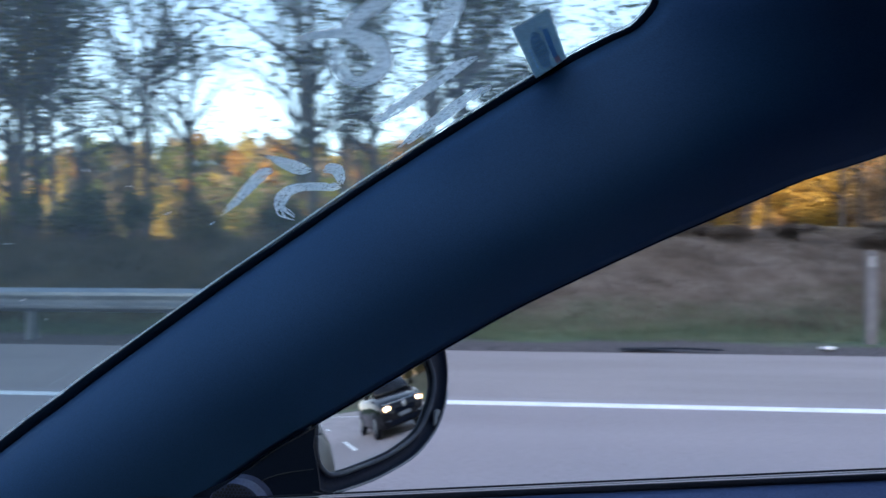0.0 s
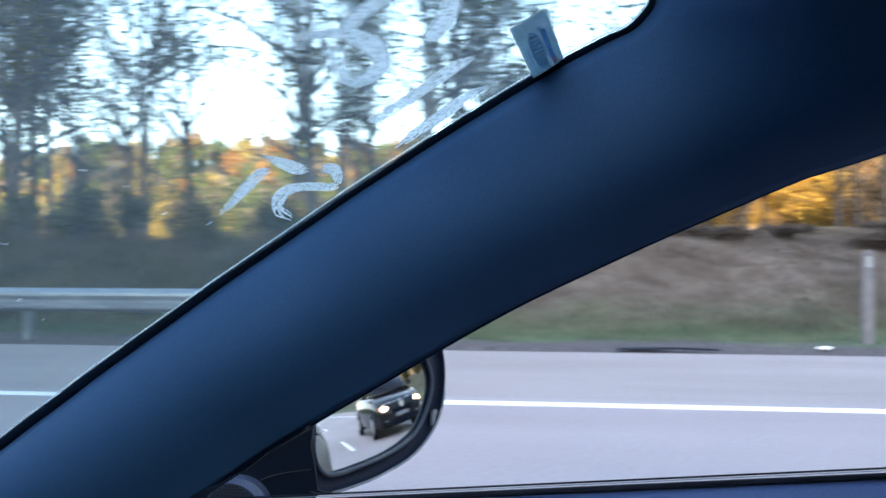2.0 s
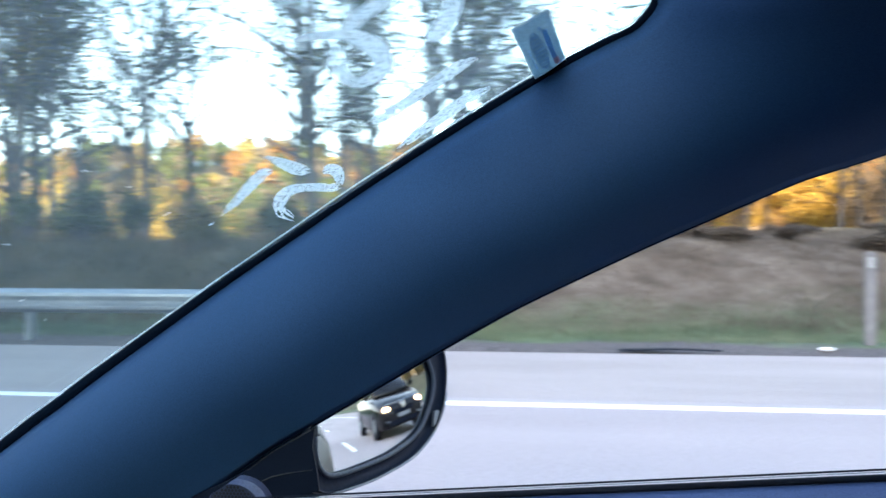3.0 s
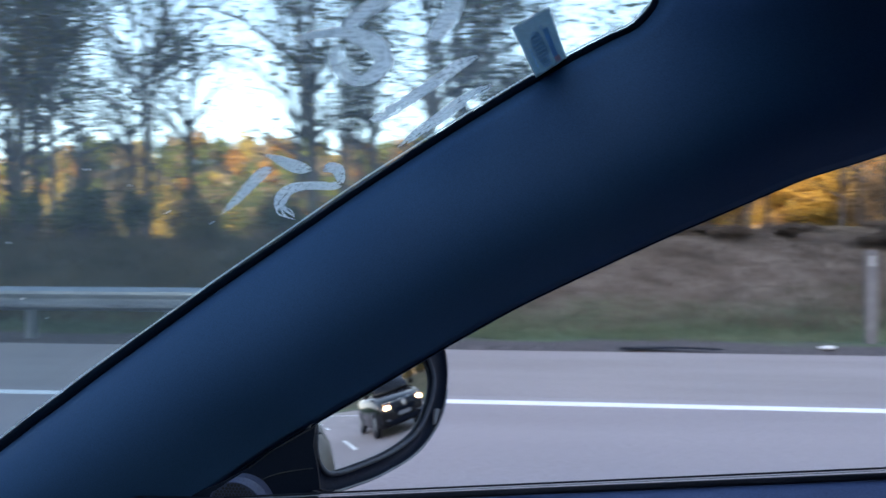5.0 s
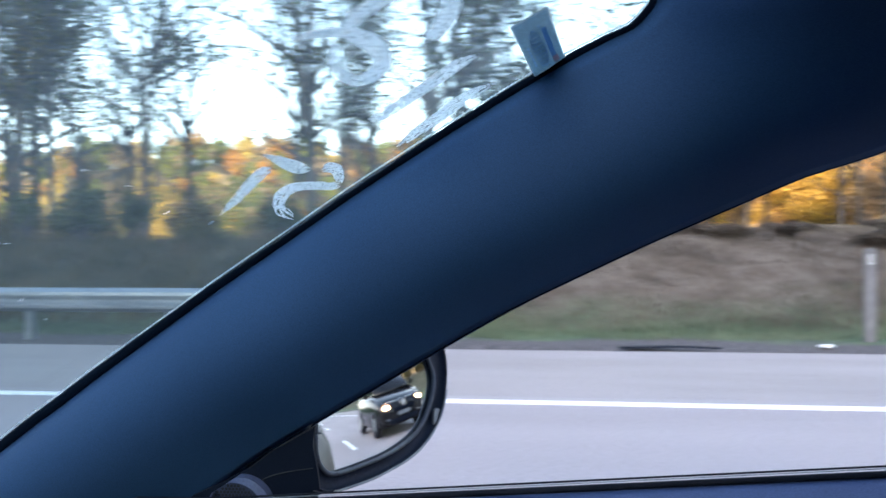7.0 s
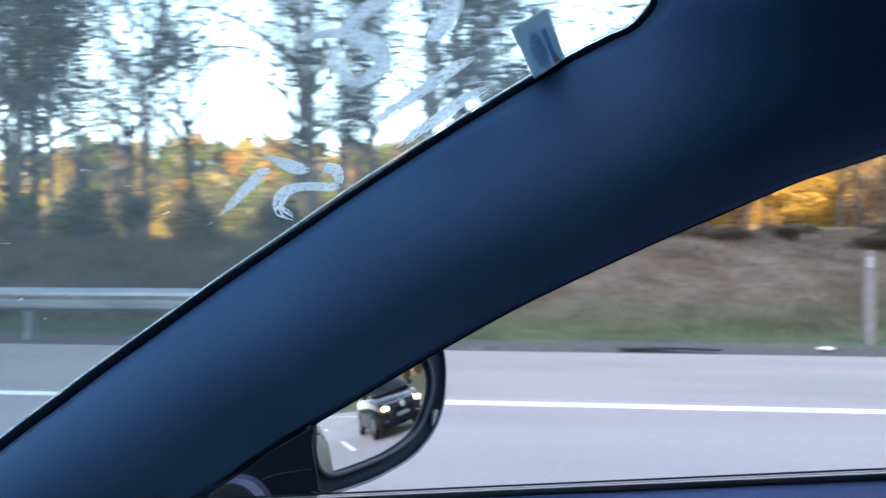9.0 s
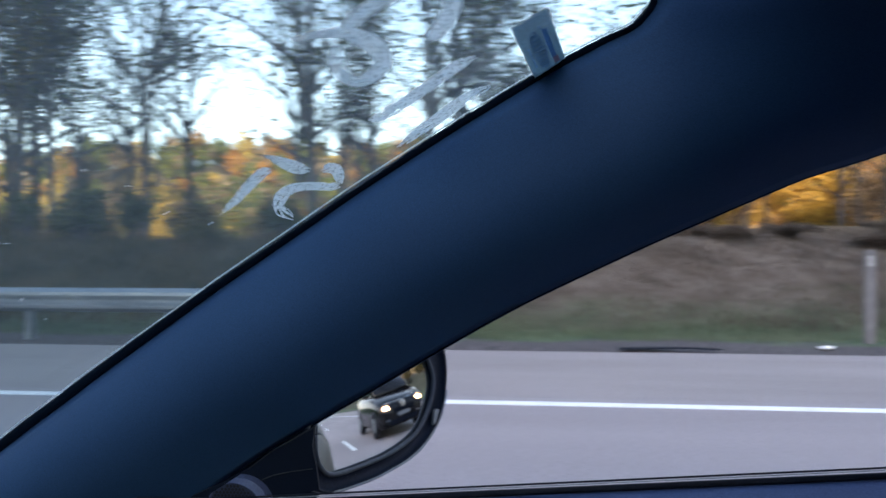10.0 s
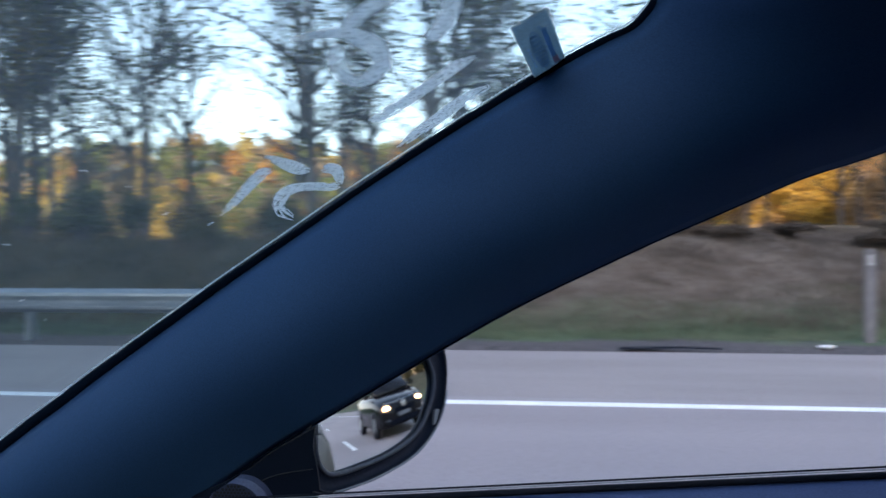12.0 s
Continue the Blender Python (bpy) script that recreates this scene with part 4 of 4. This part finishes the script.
def litter():
    """A strip of torn tyre tread and a crumpled scrap of paper on the gravel."""
    rings = []
    for i in range(13):
        t = i / 12
        c = Vector((1.2 + 1.15 * t, 8.72 + 0.04 * math.sin(t * 3.0), 0.006 + 0.008 * math.sin(t * math.pi) ** 2))
        w = 0.075 * (0.5 + 0.5 * math.sin(math.pi * min(1, t * 1.6 + 0.1))) + 0.012 * noise.noise((t * 9, 2, 0))
        rings.append([c + Vector((0, -w, 0.012)), c + Vector((0, 0, 0.02)), c + Vector((0, w, 0.012)), c + Vector((0, w, 0.0)), c + Vector((0, -w, 0.0))])
    tread = mesh_object("tyre_tread", *loft(rings), RUBBER)
    tagged(tread, "torn black strip of tyre tread on the gravel edge", "tyre tread")
    bm = bmesh.new()
    bmesh.ops.create_icosphere(bm, subdivisions=3, radius=0.07)
    for v in bm.verts:
        v.co = Vector((v.co.x * 1.4, v.co.y, v.co.z * 0.35)) * (0.8 + 0.5 * noise.noise(v.co * 29))
        v.co += Vector((3.6, 8.95, 0.02))
    me = bpy.data.meshes.new("paper_scrap")
    bm.to_mesh(me)
    bm.free()
    me.materials.append(POST_WHITE)
    tagged(new("paper_scrap", me), "crumpled white paper scrap lying on the gravel", "litter")


litter()


# ---- plants ----
def leaf_cards(centres, size, rng, flat=0.6, spread=(1.3, 1.0, 0.75)):
    """Small folded leaf sprays, one at each centre: verts and quads."""
    n = len(centres)
    c = np.asarray(centres, float)
    a = rng.normal(size=(n, 3))
    a /= np.linalg.norm(a, axis=1)[:, None]
    b = rng.normal(size=(n, 3))
    b -= (a * b).sum(1)[:, None] * a
    b /= np.linalg.norm(b, axis=1)[:, None]
    s = size * rng.uniform(0.6, 1.4, (n, 1))
    a, b = a * spread, b * spread
    v = np.stack([c - a * s, c + b * s * flat, c + a * s, c - b * s * flat], 1).reshape(-1, 3)
    f = np.arange(4 * n).reshape(-1, 4)
    return v, f


def fast_mesh(name, v, f, mats, slots=None):
    """A mesh from arrays of corners and of equal-sided faces."""
    me = bpy.data.meshes.new(name)
    k = f.shape[1]
    me.vertices.add(len(v))
    me.vertices.foreach_set("co", np.asarray(v, np.float32).ravel())
    me.loops.add(f.size)
    me.loops.foreach_set("vertex_index", f.astype(np.int32).ravel())
    me.polygons.add(len(f))
    me.polygons.foreach_set("loop_start", np.arange(0, f.size, k, dtype=np.int32))
    for m in mats:
        me.materials.append(m)
    if slots is not None:
        me.polygons.foreach_set("material_index", slots.astype(np.int32))
    me.update(calc_edges=True)
    return new(name, me)


def tree(seed, height, spread, leaves, leaf_mat, leaf_size=0.084, lean=0.0, fork=0):
    """A roadside tree: tapered trunk, rising limbs with twigs, and sprays of leaves along them."""
    rnd, rng = random.Random(seed), np.random.default_rng(seed)
    t = thing("tree", "slender half-bare roadside tree with dark trunk and thin olive leaves", "tree", "roadside trees")
    r0 = 0.007 * height + rnd.uniform(0.0, 0.04)

    def stem(base, lean_x, lean_y, top, r, key):
        """A wavering stem: its line and its radii."""
        line = [base + Vector((lean_x * (i / 9) ** 1.3 + 0.28 * noise.noise((i * 0.45, key, 0)) * i / 4, lean_y * (i / 9) ** 1.3 + 0.28 * noise.noise((i * 0.45, key, 9)) * i / 4, top * i / 9)) for i in range(10)]
        return line, [r * (1.3 if i == 0 else 1) * (1 - 0.9 * i / 9) + 0.006 for i in range(10)]

    main, thick = stem(Vector((0, 0, 0)), lean * height * 0.1, rnd.uniform(-0.4, 0.4), height, r0, seed)
    stems = [main]
    wood = [tube([main[0] - Vector((0, 0, 0.4))] + main, [r0 * 1.5] + thick, 8)]
    for k in range(fork):
        b0 = main[k + 1].lerp(main[k + 2], 0.4)
        line, rad = stem(b0, rnd.uniform(0.8, 1.6) * rnd.choice((-1, 1)), rnd.uniform(-0.8, 0.8), (height - b0.z) * rnd.uniform(0.75, 0.95), r0 * 0.7, seed + 20 + k)
        stems.append(line)
        wood.append(tube(line, rad, 7))
    part("trunk", merged(wood), BARK, t, "dark bark trunk", True)
    limbs, spots = [], []
    for i in range(int(16 + height * 1.1 + 8 * fork)):
        h = rnd.uniform(0.14, 0.97)
        k = h * 9
        trunk = rnd.choice(stems)
        base = trunk[int(k)].lerp(trunk[min(9, int(k) + 1)], k - int(k))
        az = rnd.uniform(0, 2 * math.pi)
        length = spread * (1.15 - 0.75 * h) * rnd.uniform(0.55, 1.2)
        up = rnd.uniform(0.45, 1.7)
        d = Vector((math.cos(az), math.sin(az), up)).normalized()
        path = [base + d * length * s + Vector((0, 0, 0.10 * length * s * s)) + 0.22 * s * length * Vector((noise.noise((s * 3, i, seed)), noise.noise((s * 3, i, seed + 5)), 0.4 * noise.noise((s * 3, i, seed + 9)))) for s in (0, 0.2, 0.4, 0.6, 0.8, 1.0)]
        rad = max(0.014, r0 * (1 - h) * 0.75)
        limbs.append(tube(path, [rad * (1 - 0.85 * s / 5) + 0.003 for s in range(6)], 5))
        for q in range(7):
            s0 = rnd.uniform(0.25, 1.0)
            k = s0 * 5
            b2 = path[int(k)].lerp(path[min(5, int(k) + 1)], k - int(k)) if k < 5 else path[5]
            d2 = (d + Vector((rnd.uniform(-1, 1), rnd.uniform(-1, 1), rnd.uniform(-0.3, 0.8)))).normalized()
            l2 = length * rnd.uniform(0.2, 0.5)
            tw = [b2, b2 + d2 * l2 * 0.5 + Vector((0, 0, 0.03)), b2 + d2 * l2]
            limbs.append(tube(tw, [0.010, 0.007, 0.004], 4))
            spots += [(tw[0], tw[2])]
    tagged(part("branches", merged(limbs), BARK, t, "thin rising branches", True), kind="stuff")
    dens = np.array([max(0.15, 0.6 + 0.75 * noise.noise(s[1] * 0.4 + Vector((seed, 0, 0)))) ** 1.3 for s in spots])
    pick = rng.choice(len(spots), leaves, p=dens / dens.sum())
    a = np.array([s[0] for s in spots])[pick]
    b = np.array([s[1] for s in spots])[pick]
    c = a + (b - a) * rng.uniform(0.1, 1.15, (leaves, 1)) + rng.normal(0, 0.26, (leaves, 3)) * (1.4, 1.4, 0.7)
    v, f = leaf_cards(c, leaf_size, rng, 0.6, (1.5, 1.2, 0.6))
    crown = fast_mesh("crown", v, f, [leaf_mat])
    crown.parent = t
    return t


def bush(seed, wide, high, leaves, mat, size=0.06):
    rnd, rng = random.Random(seed), np.random.default_rng(seed)
    t = thing("bush", "dense dark roadside bush with brownish leaves", "bush", "roadside bushes")
    stems, pts = [], []
    for i in range(22):
        az, out = rnd.uniform(0, 6.28), rnd.uniform(0.1, 1) * wide
        tip = Vector((math.cos(az) * out, math.sin(az) * out * 0.7, high * rnd.uniform(0.45, 1.0) * (1.1 - 0.5 * out / wide)))
        path = [Vector((tip.x * 0.15, tip.y * 0.15, -0.15)), tip * 0.5 + Vector((0, 0, 0.12)), tip]
        stems.append(tube(path, [0.018, 0.011, 0.004], 4))
        pts.append(path)
    part("stems", merged(stems), BARK, t, "thin stems")
    k = rng.integers(0, len(pts), leaves)
    s = rng.uniform(0.1, 1.1, (leaves, 1)) ** 0.7
    c = np.array([p[1] for p in pts])[k] * (1 - s) + np.array([p[2] for p in pts])[k] * s + rng.normal(0, 0.16 * wide, (leaves, 3)) * (1, 0.8, 0.7)
    c[:, 2] = np.abs(c[:, 2])
    v, f = leaf_cards(c, size, rng, 0.7)
    crown = fast_mesh("foliage", v, f, [mat])
    crown.parent = t
    return t


rnd = random.Random(21)
kinds = [tree(1, 12.5, 3.1, 2900, LEAF_DARK, fork=2), tree(2, 14.0, 2.7, 2200, LEAF_DARK, fork=1), tree(3, 11.0, 3.2, 3100, LEAF_BROWN, fork=3), tree(4, 13.0, 2.6, 1900, LEAF_DARK, lean=1.0, fork=1), tree(5, 9.5, 2.8, 2400, LEAF_DARK, lean=-1.0, fork=2), tree(6, 15.0, 2.8, 2200, LEAF_BROWN, fork=1)]
spots = []
x = -34.0
while x < 62:
    for row in range(2 if x < 24 else 1):
        spots.append((x + rnd.uniform(-0.7, 0.7) + row * 0.9, rnd.uniform(18.0, 22.0) + row * rnd.uniform(4, 7)))
    x += rnd.uniform(1.3, 2.7) * (1 if x < 24 else 2.6)
spots += [(-23.5, 25.0), (-18.2, 26.5), (-26.5, 29.0)]
spots = [p for p in spots if not (-1.2 < p[0] < 2.2 and p[1] < 24) and not (4 < p[0] < 24)]
# a gap in the row of trees lets the sky through
spots = [p for p in spots if not (-0.39 < p[0] / p[1] < -0.335)]
for i, (x, y) in enumerate(spots):
    k = kinds[(i * 5 + rnd.randrange(3)) % 6]
    s = rnd.uniform(0.85, 1.1)
    m = Matrix.Translation((x, y, ground_z(x, y))) @ Matrix.Rotation(rnd.uniform(0, 6.28), 4, "Z")
    if i < 6:
        k = kinds[i]
        k.matrix_basis = m
    else:
        copy_thing(k, m).scale = (s, s, s)
# a second, farther row of saplings
for i in range(15):
    x, y = -42 + i * 2.7 + rnd.uniform(-0.6, 0.6), rnd.uniform(33, 46)
    s = rnd.uniform(0.5, 0.75)
    if -0.40 < x / y < -0.31:
        continue
    m = Matrix.Translation((x, y, ground_z(x, y))) @ Matrix.Rotation(rnd.uniform(0, 6.28), 4, "Z")
    copy_thing(kinds[rnd.choice((1, 3, 4, 5))], m).scale = (s, s, s)
golden = [tree(11, 7.5, 2.3, 5200, LEAF_GOLD, 0.10, fork=2), tree(12, 6.0, 2.2, 3800, LEAF_ORANGE, 0.10, fork=2), tree(13, 7.0, 2.1, 2600, LEAF_TAN, 0.09, fork=2), tree(14, 5.5, 2.4, 4200, LEAF_OLIVE, 0.10, fork=1)]
for k, word in zip(golden, ("golden", "orange", "half-bare tan", "olive green")):
    tagged(k, word + " autumn tree standing in the sun behind the bank", "tree", "autumn trees")
for i in range(26):
    x, y = 12.0 + i * 1.05 + rnd.uniform(-0.5, 0.5), rnd.uniform(48, 66)
    m = Matrix.Translation((x, y, ground_z(x, y))) @ Matrix.Rotation(rnd.uniform(0, 6.28), 4, "Z")
    s = rnd.uniform(0.8, 1.35)
    if i < 4:
        golden[i].matrix_basis = m
    else:
        copy_thing(golden[rnd.choice((0, 0, 0, 2, 2, 2, 3))], m).scale = (s, s, s)
# thin dark trees on the crest, in front of the golden ones
for x, y, k, s in ((6.6, 22.0, 3, 0.55), (8.3, 25.5, 1, 0.5), (9.6, 23.0, 5, 0.5), (10.6, 24.0, 3, 0.6), (12.6, 26.5, 1, 0.55), (14.2, 25.0, 5, 0.5), (16.5, 27.0, 3, 0.6)):
    m = Matrix.Translation((x, y, ground_z(x, y))) @ Matrix.Rotation(rnd.uniform(0, 6.28), 4, "Z")
    copy_thing(kinds[k], m).scale = (s, s, s)
shrubs = [bush(31, 1.3, 1.7, 2200, LEAF_DARK), bush(32, 1.6, 1.3, 2200, LEAF_BROWN), bush(33, 1.1, 2.3, 2400, LEAF_DARK), bush(34, 1.5, 1.1, 1800, LEAF_BROWN)]
bx = [(-28 + i * 0.98 + rnd.uniform(-0.5, 0.5), rnd.uniform(15.2, 19.5)) for i in range(29)] + [(11 + i * 2.2 + rnd.uniform(-0.5, 0.5), rnd.uniform(15.5, 18.5)) for i in range(14)]
for i, (x, y) in enumerate(bx):
    m = Matrix.Translation((x, y, ground_z(x, y))) @ Matrix.Rotation(rnd.uniform(0, 6.28), 4, "Z")
    s = rnd.uniform(0.5, 0.9) if x < 0 else rnd.uniform(0.75, 1.15)
    if i < 4:
        shrubs[i].matrix_basis = m
    else:
        copy_thing(shrubs[rnd.randrange(4)], m).scale = (s, s, s)


def woods(name, count, xr, yr, hr, leaves, size, mats, weights, label, seed, skip=None):
    """A far wood: many trees in one sheet of leaf clumps over thin trunks."""
    rng = np.random.default_rng(seed)
    vs, slots, trunks = [], [], []
    for i in range(count):
        x, y = rng.uniform(*xr), rng.uniform(*yr)
        h = rng.uniform(*hr)
        z = ground_z(x, y)
        w = h * rng.uniform(0.2, 0.34)
        q = rng.normal(size=(leaves, 3))
        q *= (rng.uniform(0.25, 1.0, (leaves, 1)) ** 0.5) / np.linalg.norm(q, axis=1)[:, None]
        lump = np.array([0.8 + 0.5 * noise.noise((a * 1.7 + i, b * 1.7, c * 1.7)) for a, b, c in q])[:, None]
        c = q * lump * (w, w, h * 0.42) + (x, y, z + h * 0.58)
        v, _ = leaf_cards(c, size, rng, 0.75)
        vs.append(v)
        slots.append(np.full(leaves, rng.choice(len(mats), p=weights)))
        trunks.append(tube([Vector((x, y, z - 0.5)), Vector((x + rng.uniform(-0.3, 0.3), y, z + h * 0.5)), Vector((x, y, z + h * 0.95))], [h * 0.014, h * 0.010, 0.02], 4))
    v = np.concatenate(vs)
    ob = fast_mesh(name, v, np.arange(len(v)).reshape(-1, 4), mats, np.concatenate(slots))
    tagged(ob, label, "woods", kind="stuff")
    t = mesh_object(name + "_trunks", *merged(trunks), BARK)
    tagged(t, "thin trunks of the far wood", "woods", kind="stuff")


MIX = [LEAF_GOLD, LEAF_ORANGE, LEAF_TAN, LEAF_OLIVE]
woods("middle_woods", 150, (-95, 75), (62, 112), (5.0, 10.5), 420, 0.26, MIX, [0.36, 0.13, 0.24, 0.27], "sunlit golden autumn trees beyond the bank", 51)
woods("hill_woods", 1100, (-330, 210), (128, 300), (8, 12), 150, 0.75, MIX, [0.2, 0.16, 0.34, 0.3], "sunlit autumn woods on the far hillside", 52)


def grass(name, count, xr, yr, hr, width, mat, label, seed, keep):
    rng = np.random.default_rng(seed)
    x, y = rng.uniform(*xr, count), rng.uniform(*yr, count)
    ok = np.array([keep(a, b) for a, b in zip(x, y)]) > rng.uniform(0, 1, count)
    x, y = x[ok], y[ok]
    n = len(x)
    z = np.array([ground_z(a, b) for a, b in zip(x, y)]) - 0.015
    h = rng.uniform(*hr, n) * np.array([0.75 + 1.3 * max(0.0, noise.noise((a * 0.8, b * 0.8, seed))) for a, b in zip(x, y)])
    az = rng.uniform(0, 2 * math.pi, n)
    lean = rng.normal(0, 1, (n, 2)) * (1.0, 0.3) * h[:, None]
    base = np.stack([x, y, z], 1)
    side = np.stack([np.cos(az), np.sin(az), np.zeros(n)], 1) * width * rng.uniform(0.6, 1.4, (n, 1))
    tip = base + np.stack([lean[:, 0], lean[:, 1], h], 1)
    v = np.stack([base - side, base + side, tip], 1).reshape(-1, 3)
    ob = fast_mesh(name, v, np.arange(3 * n).reshape(-1, 3), [mat])
    tagged(ob, label, "grass", kind="stuff")


grass("verge_grass", 75000, (-17, 14), (8.85, 12.4), (0.05, 0.14), 0.007, GRASS_GREEN, "short green verge grass beside the shoulder", 61,
      lambda a, b: smooth01((b - 9.25) / 0.5 + 0.6 * noise.noise((a * 0.9, b, 0))) * (1 - smooth01((b - 10.4) / 2.0)))
grass("bank_grass", 130000, (-4, 16), (10.0, 17.5), (0.05, 0.17), 0.0055, GRASS_DRY, "tall dry brown grass on the bank", 62,
      lambda a, b: smooth01((b - 10.0) / 1.2) * smooth01((a + 3.5) / 3.5) * (0.55 + 0.6 * noise.noise((a * 0.5, b * 0.5, 4))))
grass("bank_weeds", 70000, (-20, 1), (10.0, 17.5), (0.15, 0.5), 0.01, GRASS_WEED, "olive brown weeds and grass on the bank", 63,
      lambda a, b: smooth01((b - 10.0) / 1.2) * (1 - smooth01((a + 3.5) / 3.5)) * (0.6 + 0.6 * noise.noise((a * 0.5, b * 0.5, 4))))
weed = bush(41, 0.55, 0.5, 900, GRASS_WEED, 0.05)
tagged(weed, "low brown weed clump on the dry bank", "weed clump", "bank weeds")
brown = bush(42, 0.7, 0.35, 1100, GRASS_DRY, 0.05)
tagged(brown, "low dry brush clump on the brown bank", "brush clump", "bank weeds")
for i in range(26):
    x, y = (rnd.uniform(2.5, 9.5), rnd.uniform(14.5, 17.0)) if i < 7 else (rnd.uniform(0.5, 12.0), rnd.uniform(16.3, 18.5))
    m = Matrix.Translation((x, y, ground_z(x, y))) @ Matrix.Rotation(rnd.uniform(0, 6.28), 4, "Z")
    if i < 2:
        (weed, brown)[i].matrix_basis = m
    else:
        s = rnd.uniform(0.45, 0.85) if i < 7 else rnd.uniform(0.35, 0.65)
        copy_thing((weed, brown)[1], m).scale = (s, s, s * 0.8)


# ---- the vehicle that follows in the next lane ----
def follower(x, y):
    """A black hatchback; its nose is at x, and it faces along -x."""
    c = thing("following_car", "black hatchback with lit headlights driving in the next lane", "car", at=(x, y, 0))
    def ring(px, w, z0, z1, r=0.08):
        return [(px, -w + r, z0), (px, w - r, z0), (px, w, z0 + r), (px, w, z1 - r), (px, w - r, z1), (px, -w + r, z1), (px, -w, z1 - r), (px, -w, z0 + r)]
    lower = [ring(0.0, 0.72, 0.32, 0.66), ring(0.12, 0.84, 0.22, 0.76), ring(0.5, 0.89, 0.2, 0.86), ring(1.15, 0.91, 0.2, 0.98), ring(3.4, 0.91, 0.2, 1.02), ring(4.1, 0.86, 0.24, 0.98), ring(4.3, 0.78, 0.35, 0.85)]
    part("body", loft(lower), BLACK_PAINT, c, "gloss black body", True)
    cabin = [ring(1.15, 0.74, 0.95, 1.06, 0.03), ring(1.8, 0.66, 0.95, 1.45, 0.08), ring(2.3, 0.66, 0.95, 1.52, 0.08), ring(3.3, 0.66, 0.95, 1.5, 0.08), ring(4.0, 0.66, 0.95, 1.08, 0.03)]
    part("cabin", loft(cabin), BLACK_PAINT, c, "black roof and pillars", True)
    part("windscreen", ([(1.16, -0.66, 1.055), (1.16, 0.66, 1.055), (1.76, 0.56, 1.43), (1.76, -0.56, 1.43)], [(0, 1, 2, 3)]), SKY_COLOUR_SCREEN, c, "windscreen with the sky's reflection put into its blue-grey colour")
    for s in (1, -1):
        part("side_glass", ([(1.75, s * 0.70, 1.05), (3.5, s * 0.70, 1.06), (3.2, s * 0.672, 1.42), (2.0, s * 0.672, 1.42)], [(0, 1, 2, 3)]), DARK_GLASS, c, "dark side glass")
        lamp = part("headlight", box(0.02, 0.22, s * 0.66 - 0.14, s * 0.66 + 0.14, 0.60, 0.73, 0.03), CHROME, c, "clear headlight")
        part("bulb", box(-0.01, 0.03, s * 0.64 - 0.10, s * 0.64 + 0.10, 0.61, 0.71, 0.02), LAMP_WHITE, lamp, "glowing bulb")
        part("door_mirror", box(1.35, 1.5, s * 0.98 - 0.09, s * 0.98 + 0.09, 1.0, 1.13, 0.03), BLACK_PAINT, c, "")
        for wx in (0.85, 3.45):
            prof = [(0.19, 0.10), (0.3, 0.10), (0.325, 0.08), (0.325, -0.08), (0.3, -0.10), (0.19, -0.10)]
            rings = [[(wx + r * math.cos(a), s * 0.83 + w, 0.325 + r * math.sin(a)) for r, w in prof] for a in (2 * math.pi * q / 20 for q in range(20))]
            wheel = part("wheel", loft(rings + [rings[0]], True, False), RUBBER, c, "black tyre", True)
            rim = bmesh.new()
            bmesh.ops.create_cone(rim, cap_ends=True, segments=20, radius1=0.2, radius2=0.18, depth=0.04, matrix=Matrix.Translation((wx, s * 0.91, 0.325)) @ Matrix.Rotation(-s * math.pi / 2, 4, "X"))
            part("rim", rim, ZINC, wheel, "grey alloy rim")
    part("grille", box(-0.02, 0.06, -0.42, 0.42, 0.5, 0.62, 0.02), PLASTIC, c, "black grille")
    disc = bmesh.new()
    bmesh.ops.create_cone(disc, cap_ends=True, segments=24, radius1=0.085, radius2=0.075, depth=0.03, matrix=Matrix.Translation((-0.02, 0, 0.66)) @ Matrix.Rotation(-math.pi / 2, 4, "Y"))
    part("badge", disc, CHROME, c, "plain round chrome badge")
    # chrome tube added as the highlight on the hood crease
    part("hood_highlight", tube(spline([(0.1, -0.74, 0.775), (0.03, -0.4, 0.765), (0.0, 0.0, 0.76), (0.03, 0.4, 0.765), (0.1, 0.74, 0.775)], 4), [0.008] * 17, 6), CHROME, c, "thin bright line painting the highlight on the hood crease", True)
    for w in (1, -1):
        part("fog_lamp", box(-0.012, 0.05, w * 0.62 - 0.07, w * 0.62 + 0.07, 0.36, 0.42, 0.015), GREY_PLASTIC, c, "unlit fog lamp")
    part("bumper_intake", box(-0.005, 0.1, -0.6, 0.6, 0.26, 0.4, 0.03), PLASTIC, c, "black lower intake")
    part("number_plate", box(-0.03, 0.0, -0.24, 0.24, 0.42, 0.5, 0.005), GREY_PLASTIC, c, "plain grey plate")
    return c


follower(7.6, 3.95)
